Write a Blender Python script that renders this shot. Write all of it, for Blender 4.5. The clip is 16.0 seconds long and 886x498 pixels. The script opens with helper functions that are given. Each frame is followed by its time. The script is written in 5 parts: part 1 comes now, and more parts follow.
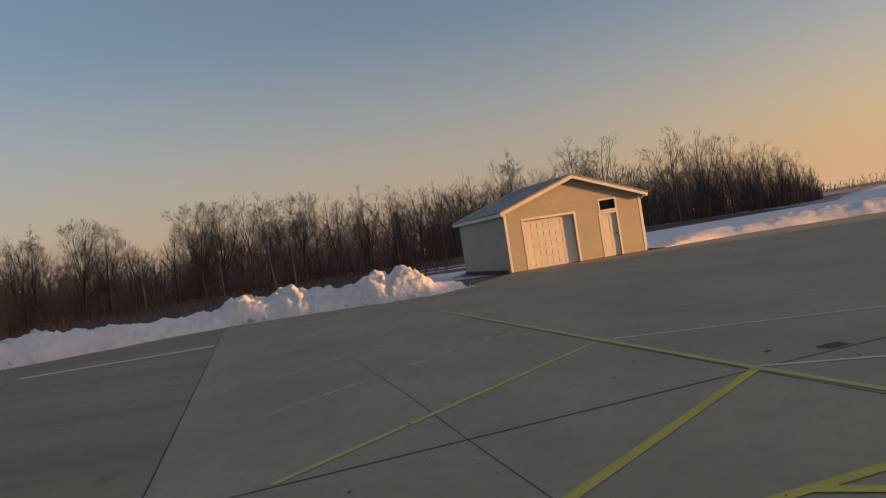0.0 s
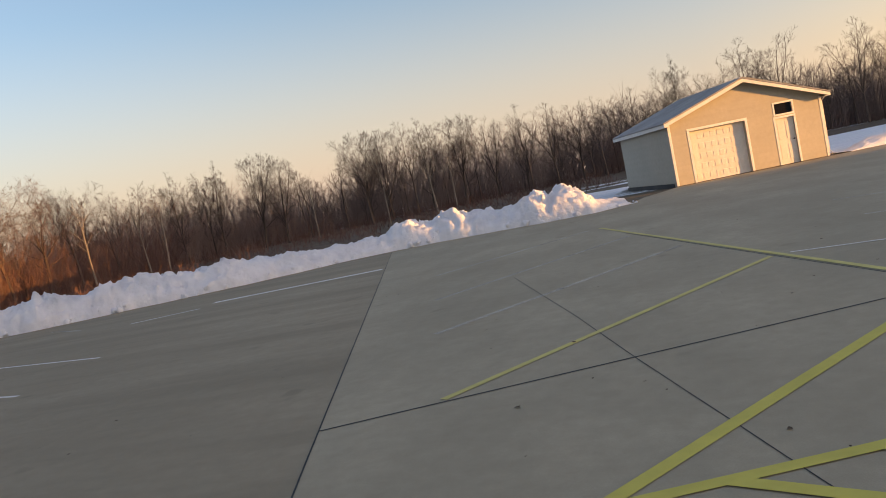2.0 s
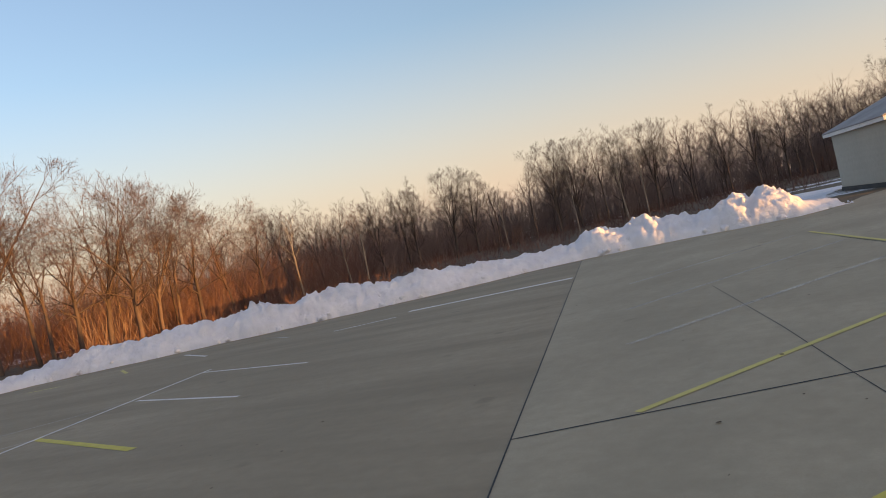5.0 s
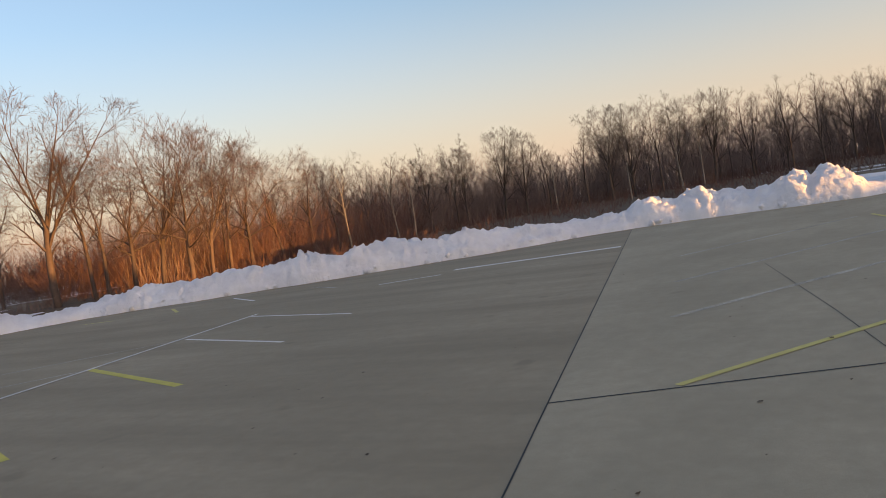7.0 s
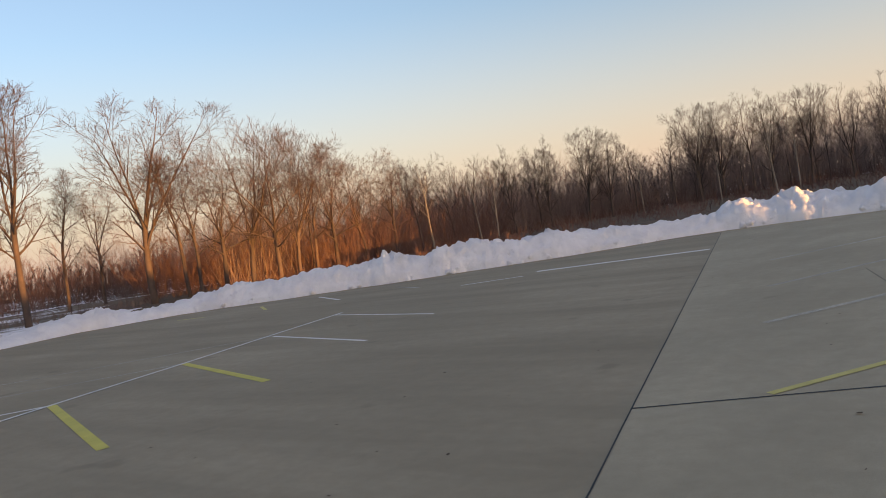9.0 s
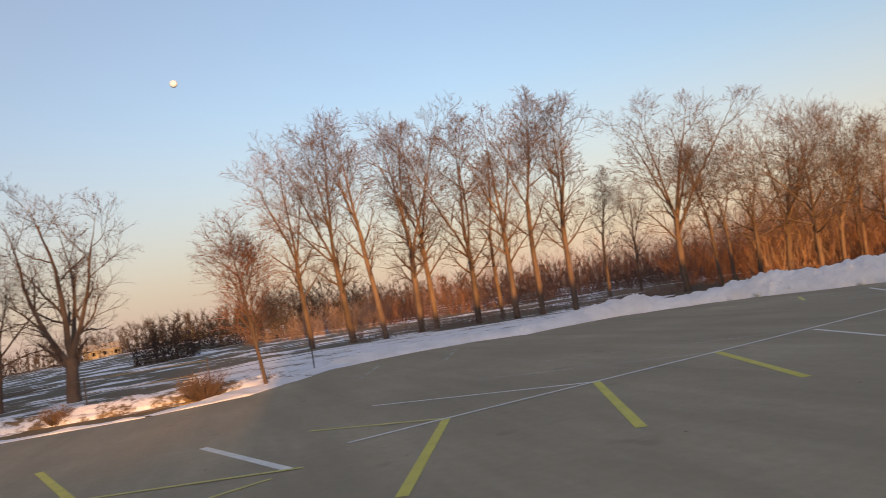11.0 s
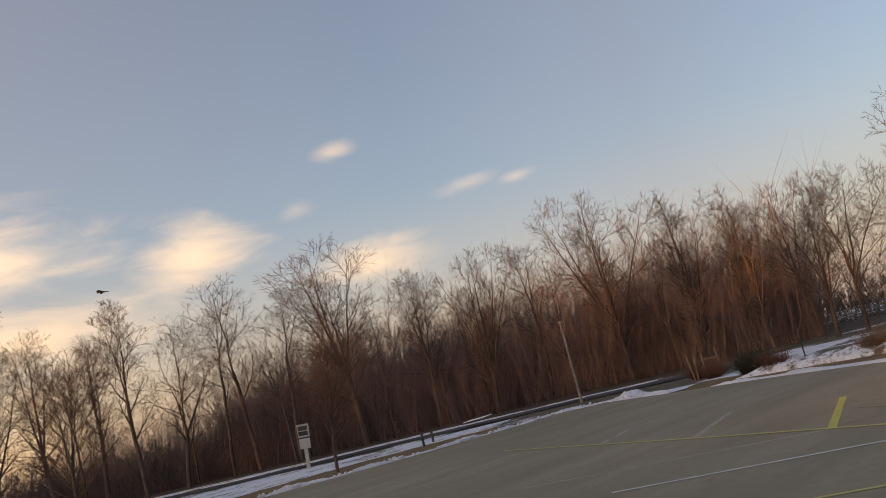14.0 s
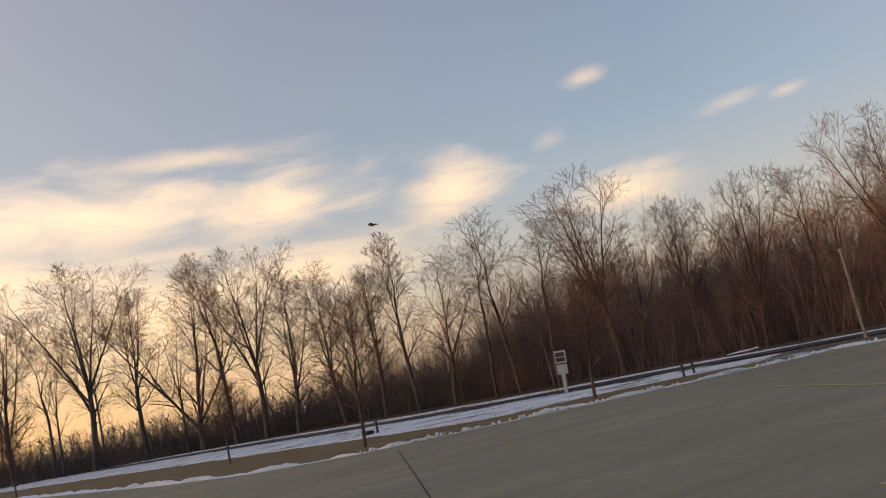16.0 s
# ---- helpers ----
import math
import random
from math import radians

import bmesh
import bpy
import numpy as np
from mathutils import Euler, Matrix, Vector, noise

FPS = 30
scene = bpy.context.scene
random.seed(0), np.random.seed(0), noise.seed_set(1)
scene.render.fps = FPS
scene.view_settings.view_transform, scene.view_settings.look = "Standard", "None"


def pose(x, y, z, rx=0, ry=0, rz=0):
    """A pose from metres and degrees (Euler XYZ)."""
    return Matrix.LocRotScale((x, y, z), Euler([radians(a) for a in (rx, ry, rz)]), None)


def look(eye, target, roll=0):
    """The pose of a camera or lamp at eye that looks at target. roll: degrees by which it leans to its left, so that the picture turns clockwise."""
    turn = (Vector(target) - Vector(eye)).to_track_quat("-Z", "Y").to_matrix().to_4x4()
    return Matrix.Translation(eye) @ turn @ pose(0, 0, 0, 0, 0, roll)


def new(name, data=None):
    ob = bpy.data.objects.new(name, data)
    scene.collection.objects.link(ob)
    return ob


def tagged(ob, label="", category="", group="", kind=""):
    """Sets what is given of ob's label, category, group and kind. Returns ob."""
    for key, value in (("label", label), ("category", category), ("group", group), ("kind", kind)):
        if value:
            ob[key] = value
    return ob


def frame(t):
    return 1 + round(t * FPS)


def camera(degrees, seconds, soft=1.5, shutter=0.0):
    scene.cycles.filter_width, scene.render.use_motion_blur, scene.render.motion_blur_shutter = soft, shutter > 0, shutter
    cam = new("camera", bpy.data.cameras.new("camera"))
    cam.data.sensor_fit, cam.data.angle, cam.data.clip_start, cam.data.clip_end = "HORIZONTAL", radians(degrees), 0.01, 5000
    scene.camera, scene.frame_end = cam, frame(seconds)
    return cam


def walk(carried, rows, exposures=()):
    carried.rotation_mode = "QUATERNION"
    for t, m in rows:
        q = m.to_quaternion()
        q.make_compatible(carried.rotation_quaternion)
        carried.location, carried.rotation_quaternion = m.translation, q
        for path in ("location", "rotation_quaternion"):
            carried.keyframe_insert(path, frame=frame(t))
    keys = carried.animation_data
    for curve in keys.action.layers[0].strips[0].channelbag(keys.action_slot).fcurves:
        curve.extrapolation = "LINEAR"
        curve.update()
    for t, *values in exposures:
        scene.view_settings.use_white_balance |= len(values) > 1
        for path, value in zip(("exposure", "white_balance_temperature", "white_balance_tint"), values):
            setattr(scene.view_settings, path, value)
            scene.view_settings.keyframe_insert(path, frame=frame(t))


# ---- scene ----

from mathutils.geometry import tessellate_polygon

# ---- camera ----
cam = camera(58.9, 16.0, soft=0.7, shutter=0.12)
EYE = 1.5
# seconds, yaw to the left, pitch up, roll
TURNS = [
    (0, 1.368, -0.064, -8.780),
    (0.5, 4.456, -5.371, -9.244),
    (1, 7.232, -4.201, -10.046),
    (1.5, 10.886, -3.548, -10.943),
    (2, 13.855, -3.743, -11.402),
    (2.5, 17.959, -1.912, -12.117),
    (3, 20.547, -1.738, -12.226),
    (3.5, 22.783, -1.434, -12.639),
    (4, 23.671, -1.309, -12.722),
    (4.5, 25.277, -0.580, -12.901),
    (5, 27.156, -0.215, -12.757),
    (5.2, 28.390, -1.627, -11.590),
    (7.5, 31.430, -2.433, -9.356),
    (8, 32.200, -2.201, -9.289),
    (8.5, 34.091, -2.198, -9.199),
    (9, 37.069, -1.427, -9.163),
    (9.5, 40.334, -1.179, -8.859),
    (10, 49.450, -0.103, -9.512),
    (10.2, 53.314, 0.825, -9.982),
    (12.4, 116.995, 7.451, -9.702),
    (12.5, 119.408, 7.950, -10.260),
    (13, 123.967, 7.923, -11.284),
    (13.5, 129.257, 10.049, -13.214),
    (14, 134.545, 10.785, -13.765),
    (14.5, 138.429, 10.727, -13.610),
    (15, 142.884, 8.755, -12.687),
    (15.5, 149.081, 7.045, -11.198),
    (16, 153.898, 9.783, -11.520),
]


def eye_pose(yaw, pitch, roll):
    return Matrix.Translation((0, 0, EYE)) @ Euler((0, 0, radians(yaw))).to_matrix().to_4x4() @ Euler((radians(90 + pitch), 0, 0)).to_matrix().to_4x4() @ Euler((0, 0, radians(roll))).to_matrix().to_4x4()


walk(cam, [(t, eye_pose(*a)) for t, *a in TURNS],
     exposures=[(0.0, 1.17, 10400, 31), (0.5, 1.36, 9800, 28), (1.0, 1.62, 9800, 28), (1.6, 1.84, 9900, 28), (2.2, 2.02, 10000, 28), (10.2, 2.02, 10100, 29), (12.5, 1.66, 11500, 31), (16.0, 1.74, 11400, 30)])

# ---- light ----
SUN_AZ, SUN_EL = -95.0, 4.0  # degrees to the left of +y, and up
SUN_DIR = Vector((-math.sin(radians(SUN_AZ)) * math.cos(radians(SUN_EL)), math.cos(radians(SUN_AZ)) * math.cos(radians(SUN_EL)), math.sin(radians(SUN_EL))))
SKY_STRENGTH, SUN_STRENGTH = 0.15, 2.2
world = bpy.data.worlds.new("world")
scene.world = world
world.use_nodes = True
wt = world.node_tree
wt.nodes.clear()


def wmath(op, a, b=None):
    n = wt.nodes.new("ShaderNodeMath")
    n.operation = op
    for i, v in enumerate((a, b)):
        if v is None:
            continue
        if isinstance(v, (int, float)):
            n.inputs[i].default_value = v
        else:
            wt.links.new(v, n.inputs[i])
    return n.outputs[0]


def build_sky():
    sky = wt.nodes.new("ShaderNodeTexSky")
    sky.sky_type = "NISHITA"
    sky.sun_disc = False
    sky.sun_elevation = radians(SUN_EL)
    sky.sun_rotation = radians(-SUN_AZ)
    sky.air_density, sky.dust_density, sky.ozone_density = 1.0, 1.7, 3.2
    back = wt.nodes.new("ShaderNodeBackground")
    back.inputs["Strength"].default_value = SKY_STRENGTH
    out = wt.nodes.new("ShaderNodeOutputWorld")
    coord = wt.nodes.new("ShaderNodeTexCoord")
    xyz = wt.nodes.new("ShaderNodeSeparateXYZ")
    wt.links.new(coord.outputs["Generated"], xyz.inputs[0])
    x, y, z = xyz.outputs
    # azimuth counted from the cloudy quarter (150 degrees to the left of +y), so that it does not wrap there
    c, s = math.cos(radians(150)), math.sin(radians(150))
    ahead = wmath("ADD", wmath("MULTIPLY", x, -s), wmath("MULTIPLY", y, c))
    side = wmath("ADD", wmath("MULTIPLY", x, -c), wmath("MULTIPLY", y, -s))
    az = wmath("MULTIPLY", wmath("ARCTAN2", side, ahead), 180 / math.pi)
    el = wmath("MULTIPLY", wmath("ARCSINE", z), 180 / math.pi)
    comb = wt.nodes.new("ShaderNodeCombineXYZ")
    wt.links.new(wmath("MULTIPLY", az, 0.09), comb.inputs[0])
    wt.links.new(wmath("MULTIPLY", el, 0.3), comb.inputs[1])
    noise_a = wt.nodes.new("ShaderNodeTexNoise")
    noise_a.inputs["Scale"].default_value = 1.6
    noise_a.inputs["Detail"].default_value = 6
    noise_a.inputs["Roughness"].default_value = 0.55
    noise_a.inputs["Distortion"].default_value = 0.6
    wt.links.new(comb.outputs[0], noise_a.inputs["Vector"])
    grain = wmath("SUBTRACT", noise_a.outputs[0], 0.5)
    total = None
    # clouds: azimuth from 150, elevation, half width, half height, weight
    for a0, e0, w, h, k in CLOUDS:
        da = wmath("DIVIDE", wmath("SUBTRACT", az, a0), w)
        de = wmath("DIVIDE", wmath("ADD", wmath("SUBTRACT", el, e0), wmath("MULTIPLY", wmath("SUBTRACT", az, a0), 0.03)), h)
        r = wmath("ADD", wmath("MULTIPLY", da, da), wmath("MULTIPLY", de, de))
        b = wmath("SUBTRACT", 1.0, wmath("ADD", wmath("POWER", r, 0.5), wmath("MULTIPLY", grain, -1.35)))
        b = wmath("MINIMUM", wmath("MAXIMUM", wmath("MULTIPLY", b, 0.85), 0.0), 1.0)
        b = wmath("MULTIPLY", wmath("MULTIPLY", wmath("MULTIPLY", b, b), wmath("SUBTRACT", 3.0, wmath("MULTIPLY", b, 2.0))), k)
        total = b if total is None else wmath("MAXIMUM", total, b)
    deep = wt.nodes.new("ShaderNodeMix")
    deep.data_type = "RGBA"
    away = wmath("MAXIMUM", wmath("SUBTRACT", 1.0, wmath("DIVIDE", wmath("ABSOLUTE", wmath("ADD", az, 32.0)), 46.0)), 0.0)
    wt.links.new(wmath("MULTIPLY", away, 0.42), deep.inputs["Factor"])
    wt.links.new(sky.outputs[0], deep.inputs["A"])
    deep.inputs["B"].default_value = DEEP_COLOUR
    mix = wt.nodes.new("ShaderNodeMix")
    mix.data_type = "RGBA"
    wt.links.new(total, mix.inputs["Factor"])
    wt.links.new(deep.outputs["Result"], mix.inputs["A"])
    mix.inputs["B"].default_value = CLOUD_COLOUR
    # thin even veil of high cloud over the cloudy quarter
    rise = wmath("MINIMUM", wmath("MAXIMUM", wmath("DIVIDE", wmath("ADD", az, 14.0), 50.0), 0.0), 1.0)
    fall = wmath("MINIMUM", wmath("MAXIMUM", wmath("DIVIDE", wmath("SUBTRACT", 125.0, az), 50.0), 0.0), 1.0)
    veil = wt.nodes.new("ShaderNodeMix")
    veil.data_type = "RGBA"
    wt.links.new(wmath("MULTIPLY", wmath("MULTIPLY", rise, fall), 0.22), veil.inputs["Factor"])
    wt.links.new(mix.outputs["Result"], veil.inputs["A"])
    veil.inputs["B"].default_value = (1.7, 2.1, 2.6, 1)
    # thin evening haze along the horizon
    haze = wt.nodes.new("ShaderNodeMix")
    haze.data_type = "RGBA"
    low = wmath("MAXIMUM", wmath("SUBTRACT", 1.0, wmath("DIVIDE", wmath("ABSOLUTE", el), 16.0)), 0.0)
    wt.links.new(wmath("MULTIPLY", wmath("POWER", low, 1.3), 0.88), haze.inputs["Factor"])
    wt.links.new(veil.outputs["Result"], haze.inputs["A"])
    # opposite the low sun the haze is dimmer and mauve
    belt = wt.nodes.new("ShaderNodeMix")
    belt.data_type = "RGBA"
    wt.links.new(wmath("MAXIMUM", wmath("SUBTRACT", 1.0, wmath("DIVIDE", wmath("ABSOLUTE", wmath("ADD", az, 58.0)), 48.0)), 0.0), belt.inputs["Factor"])
    belt.inputs["A"].default_value = HAZE_COLOUR
    belt.inputs["B"].default_value = BELT_COLOUR
    glow = wt.nodes.new("ShaderNodeMix")
    glow.data_type = "RGBA"
    wt.links.new(wmath("MAXIMUM", wmath("MULTIPLY", wmath("MINIMUM", wmath("MAXIMUM", wmath("DIVIDE", az, 38.0), 0.0), 1.0), fall), wmath("MINIMUM", wmath("MAXIMUM", wmath("DIVIDE", wmath("SUBTRACT", wmath("ABSOLUTE", az), 156.0), 44.0), 0.0), 0.5)), glow.inputs["Factor"])
    wt.links.new(belt.outputs["Result"], glow.inputs["A"])
    glow.inputs["B"].default_value = GLOW_COLOUR
    wt.links.new(glow.outputs["Result"], haze.inputs["B"])
    wt.links.new(haze.outputs["Result"], back.inputs["Color"])
    wt.links.new(back.outputs[0], out.inputs["Surface"])


CLOUD_COLOUR = (3.3, 3.0, 2.2, 1)
HAZE_COLOUR = (1.26, 1.22, 1.25, 1)
DEEP_COLOUR = (0.50, 0.68, 0.98, 1)
GLOW_COLOUR = (2.2, 1.72, 0.98, 1)
BELT_COLOUR = (0.92, 0.96, 1.10, 1)
CLOUDS = [(30, 15.5, 18, 4.4, 0.55), (15.5, 15.2, 11, 3.4, 0.52), (2.2, 13.8, 5.6, 3.3, 0.52), (-9.0, 19.4, 2.0, 0.9, 0.26), (-18.5, 15.0, 3.2, 0.8, 0.16), (-22, 14.6, 2.2, 0.7, 0.22),
          (-10.5, 11.0, 6.0, 2.2, 0.5), (-5.5, 15.9, 2.0, 1.0, 0.14), (22, 18.9, 12, 1.2, 0.3), (44, 10.0, 34, 9.0, 0.62), (14, 10.0, 14, 3.2, 0.5), (24, 8.0, 22, 6.0, 0.55)]
build_sky()
sun = new("sun", bpy.data.lights.new("sun", "SUN"))
sun.data.energy, sun.data.angle, sun.data.color = SUN_STRENGTH, radians(0.4), (1.0, 0.58, 0.22)
sun.matrix_world = look(SUN_DIR * 300, (0, 0, 0))


# ---- materials ----
def ramp2(nt, fac, lo, hi):
    n = nt.nodes.new("ShaderNodeMapRange")
    n.inputs["From Min"].default_value, n.inputs["From Max"].default_value = lo, hi
    nt.links.new(fac, n.inputs["Value"])
    return n.outputs["Result"]


def noise_out(nt, scale, detail=4.0, rough=0.6, vec=None, distort=0.0):
    n = nt.nodes.new("ShaderNodeTexNoise")
    n.inputs["Scale"].default_value, n.inputs["Detail"].default_value = scale, detail
    n.inputs["Roughness"].default_value, n.inputs["Distortion"].default_value = rough, distort
    if vec is None:
        c = nt.nodes.new("ShaderNodeNewGeometry")
        vec = c.outputs["Position"]
    nt.links.new(vec, n.inputs["Vector"])
    return n.outputs[0]


def mixed(nt, fac, a, b):
    n = nt.nodes.new("ShaderNodeMix")
    n.data_type = "RGBA"
    if isinstance(fac, float):
        n.inputs["Factor"].default_value = fac
    else:
        nt.links.new(fac, n.inputs["Factor"])
    for key, v in (("A", a), ("B", b)):
        if isinstance(v, tuple):
            n.inputs[key].default_value = (*v, 1)
        else:
            nt.links.new(v, n.inputs[key])
    return n.outputs["Result"]


def scaled_pos(nt, sx, sy, sz):
    c = nt.nodes.new("ShaderNodeNewGeometry")
    m = nt.nodes.new("ShaderNodeMapping")
    m.inputs["Scale"].default_value = (sx, sy, sz)
    nt.links.new(c.outputs["Position"], m.inputs["Vector"])
    return m.outputs[0]


def material(name, dark, light, rough=0.8, big=0.3, fine=8.0, bump=0.3, bump_scale=20.0, metal=0.0, spread=(0.35, 0.65), per_object=0.0):
    m = bpy.data.materials.new(name)
    m.use_nodes = True
    nt = m.node_tree
    bs = nt.nodes["Principled BSDF"]
    a = ramp2(nt, noise_out(nt, big), *spread)
    b = ramp2(nt, noise_out(nt, fine, 6), 0.3, 0.7)
    col = mixed(nt, a, dark, light)
    mid = tuple((p + q) * 0.5 * 0.78 for p, q in zip(dark, light))
    f = nt.nodes.new("ShaderNodeMath")
    f.operation = "MULTIPLY"
    nt.links.new(b, f.inputs[0])
    f.inputs[1].default_value = 0.45
    col = mixed(nt, f.outputs[0], col, mid)
    if per_object:
        info = nt.nodes.new("ShaderNodeObjectInfo")
        hsv = nt.nodes.new("ShaderNodeHueSaturation")
        nt.links.new(col, hsv.inputs["Color"])
        mr = nt.nodes.new("ShaderNodeMapRange")
        mr.inputs["To Min"].default_value, mr.inputs["To Max"].default_value = 1 - per_object, 1 + per_object
        nt.links.new(info.outputs["Random"], mr.inputs["Value"])
        nt.links.new(mr.outputs[0], hsv.inputs["Value"])
        col = hsv.outputs[0]
    nt.links.new(col, bs.inputs["Base Color"])
    bs.inputs["Roughness"].default_value, bs.inputs["Metallic"].default_value = rough, metal
    if bump:
        bn = nt.nodes.new("ShaderNodeBump")
        bn.inputs["Strength"].default_value = bump
        bn.inputs["Distance"].default_value = 0.02
        nt.links.new(noise_out(nt, bump_scale, 5), bn.inputs["Height"])
        nt.links.new(bn.outputs[0], bs.inputs["Normal"])
    return m


def pavement_material(name, dark, light, streak):
    """Weathered pavement: fine aggregate, cloudy stains and long faint sweeping marks."""
    m = bpy.data.materials.new(name)
    m.use_nodes = True
    nt = m.node_tree
    bs = nt.nodes["Principled BSDF"]
    a = ramp2(nt, noise_out(nt, 0.22, 5, 0.6), 0.3, 0.7)
    s = ramp2(nt, noise_out(nt, 1.0, 5, 0.65, scaled_pos(nt, streak[0], streak[1], 1)), 0.35, 0.7)
    col = mixed(nt, a, dark, light)
    col = mixed(nt, ramp2(nt, noise_out(nt, 140, 3, 0.8), 0.25, 1.1), col, tuple(v * 0.55 for v in dark))
    f = nt.nodes.new("ShaderNodeMath")
    f.operation = "MULTIPLY"
    f.inputs[1].default_value = 0.9
    nt.links.new(s, f.inputs[0])
    col = mixed(nt, f.outputs[0], col, tuple(v * 0.72 for v in dark))
    mid = nt.nodes.new("ShaderNodeMath")
    mid.operation = "MULTIPLY"
    mid.inputs[1].default_value = 0.42
    nt.links.new(ramp2(nt, noise_out(nt, 5.5, 6, 0.7), 0.35, 0.75), mid.inputs[0])
    col = mixed(nt, mid.outputs[0], col, tuple(v * 0.6 for v in dark))
    spot = ramp2(nt, noise_out(nt, 1.3, 2, 0.5), 0.68, 0.74)
    f2 = nt.nodes.new("ShaderNodeMath")
    f2.operation = "MULTIPLY"
    f2.inputs[1].default_value = 0.35
    nt.links.new(spot, f2.inputs[0])
    col = mixed(nt, f2.outputs[0], col, tuple(v * 0.45 for v in dark))
    nt.links.new(col, bs.inputs["Base Color"])
    bs.inputs["Roughness"].default_value = 0.85
    bs.inputs["Specular IOR Level"].default_value = 0.3
    bn = nt.nodes.new("ShaderNodeBump")
    bn.inputs["Strength"].default_value, bn.inputs["Distance"].default_value = 0.35, 0.006
    nt.links.new(noise_out(nt, 160, 4), bn.inputs["Height"])
    nt.links.new(bn.outputs[0], bs.inputs["Normal"])
    return m


def paint_material(name, colour, cover):
    """Road paint, worn through in flecks and patches."""
    m = bpy.data.materials.new(name)
    m.use_nodes = True
    nt = m.node_tree
    bs = nt.nodes["Principled BSDF"]
    nt.links.new(mixed(nt, ramp2(nt, noise_out(nt, 3.0), 0.3, 0.7), colour, tuple(c * 0.8 for c in colour)), bs.inputs["Base Color"])
    bs.inputs["Roughness"].default_value = 0.7
    add = nt.nodes.new("ShaderNodeMath")
    add.operation = "ADD"
    nt.links.new(noise_out(nt, 70, 5, 0.75), add.inputs[0])
    nt.links.new(ramp2(nt, noise_out(nt, 1.1, 3, 0.5), -1.0, 2.0), add.inputs[1])
    nt.links.new(ramp2(nt, add.outputs[0], 1.20 + cover, 0.80 + cover), bs.inputs["Alpha"])
    return m


def ground_material():
    """Winter ground: old snow with dead grass coming through."""
    m = bpy.data.materials.new("winter_ground")
    m.use_nodes = True
    nt = m.node_tree
    bs = nt.nodes["Principled BSDF"]
    grass = mixed(nt, ramp2(nt, noise_out(nt, 2.5, 6), 0.3, 0.7), (0.085, 0.062, 0.038), (0.16, 0.12, 0.075))
    big = noise_out(nt, 1.0, 8, 0.68, scaled_pos(nt, 0.11, 0.17, 0.1))
    snow = ramp2(nt, big, 0.51, 0.57)
    nt.links.new(mixed(nt, snow, grass, (0.78, 0.80, 0.84)), bs.inputs["Base Color"])
    bs.inputs["Roughness"].default_value = 0.9
    bn = nt.nodes.new("ShaderNodeBump")
    bn.inputs["Strength"].default_value, bn.inputs["Distance"].default_value = 0.6, 0.05
    nt.links.new(noise_out(nt, 5, 6), bn.inputs["Height"])
    nt.links.new(bn.outputs[0], bs.inputs["Normal"])
    return m


def mottled_snow(name, lo, hi):
    """Shallow old snow with dead grass and soil showing through in flecks."""
    m = bpy.data.materials.new(name)
    m.use_nodes = True
    nt = m.node_tree
    bs = nt.nodes["Principled BSDF"]
    soil = mixed(nt, ramp2(nt, noise_out(nt, 4, 5), 0.3, 0.7), (0.11, 0.07, 0.04), (0.22, 0.15, 0.085))
    add = nt.nodes.new("ShaderNodeMath")
    add.operation = "ADD"
    nt.links.new(noise_out(nt, 0.35, 4, 0.6), add.inputs[0])
    nt.links.new(noise_out(nt, 2.2, 5, 0.7), add.inputs[1])
    nt.links.new(mixed(nt, ramp2(nt, add.outputs[0], lo, hi), soil, (0.76, 0.78, 0.82)), bs.inputs["Base Color"])
    bs.inputs["Roughness"].default_value = 0.9
    bn = nt.nodes.new("ShaderNodeBump")
    bn.inputs["Strength"].default_value, bn.inputs["Distance"].default_value = 0.8, 0.06
    nt.links.new(add.outputs[0], bn.inputs["Height"])
    nt.links.new(bn.outputs[0], bs.inputs["Normal"])
    return m


def snow_material():
    """Plowed old snow: crumbly at two scales, with flecks of grit."""
    m = bpy.data.materials.new("old_snow")
    m.use_nodes = True
    nt = m.node_tree
    bs = nt.nodes["Principled BSDF"]
    col = mixed(nt, ramp2(nt, noise_out(nt, 1.1, 5), 0.35, 0.65), (0.70, 0.72, 0.76), (0.86, 0.87, 0.89))
    col = mixed(nt, ramp2(nt, noise_out(nt, 26, 4, 0.7), 0.66, 0.78), col, (0.36, 0.33, 0.29))
    nt.links.new(col, bs.inputs["Base Color"])
    bs.inputs["Roughness"].default_value = 0.8
    bn = nt.nodes.new("ShaderNodeBump")
    bn.inputs["Strength"].default_value, bn.inputs["Distance"].default_value = 1.0, 0.06
    nt.links.new(noise_out(nt, 8.0, 6, 0.7), bn.inputs["Height"])
    nt.links.new(bn.outputs[0], bs.inputs["Normal"])
    return m


def siding_material():
    return material("cream_siding", (0.40, 0.37, 0.30), (0.44, 0.41, 0.335), 0.6, 0.4, 6, 0.1, 40, per_object=0.02)


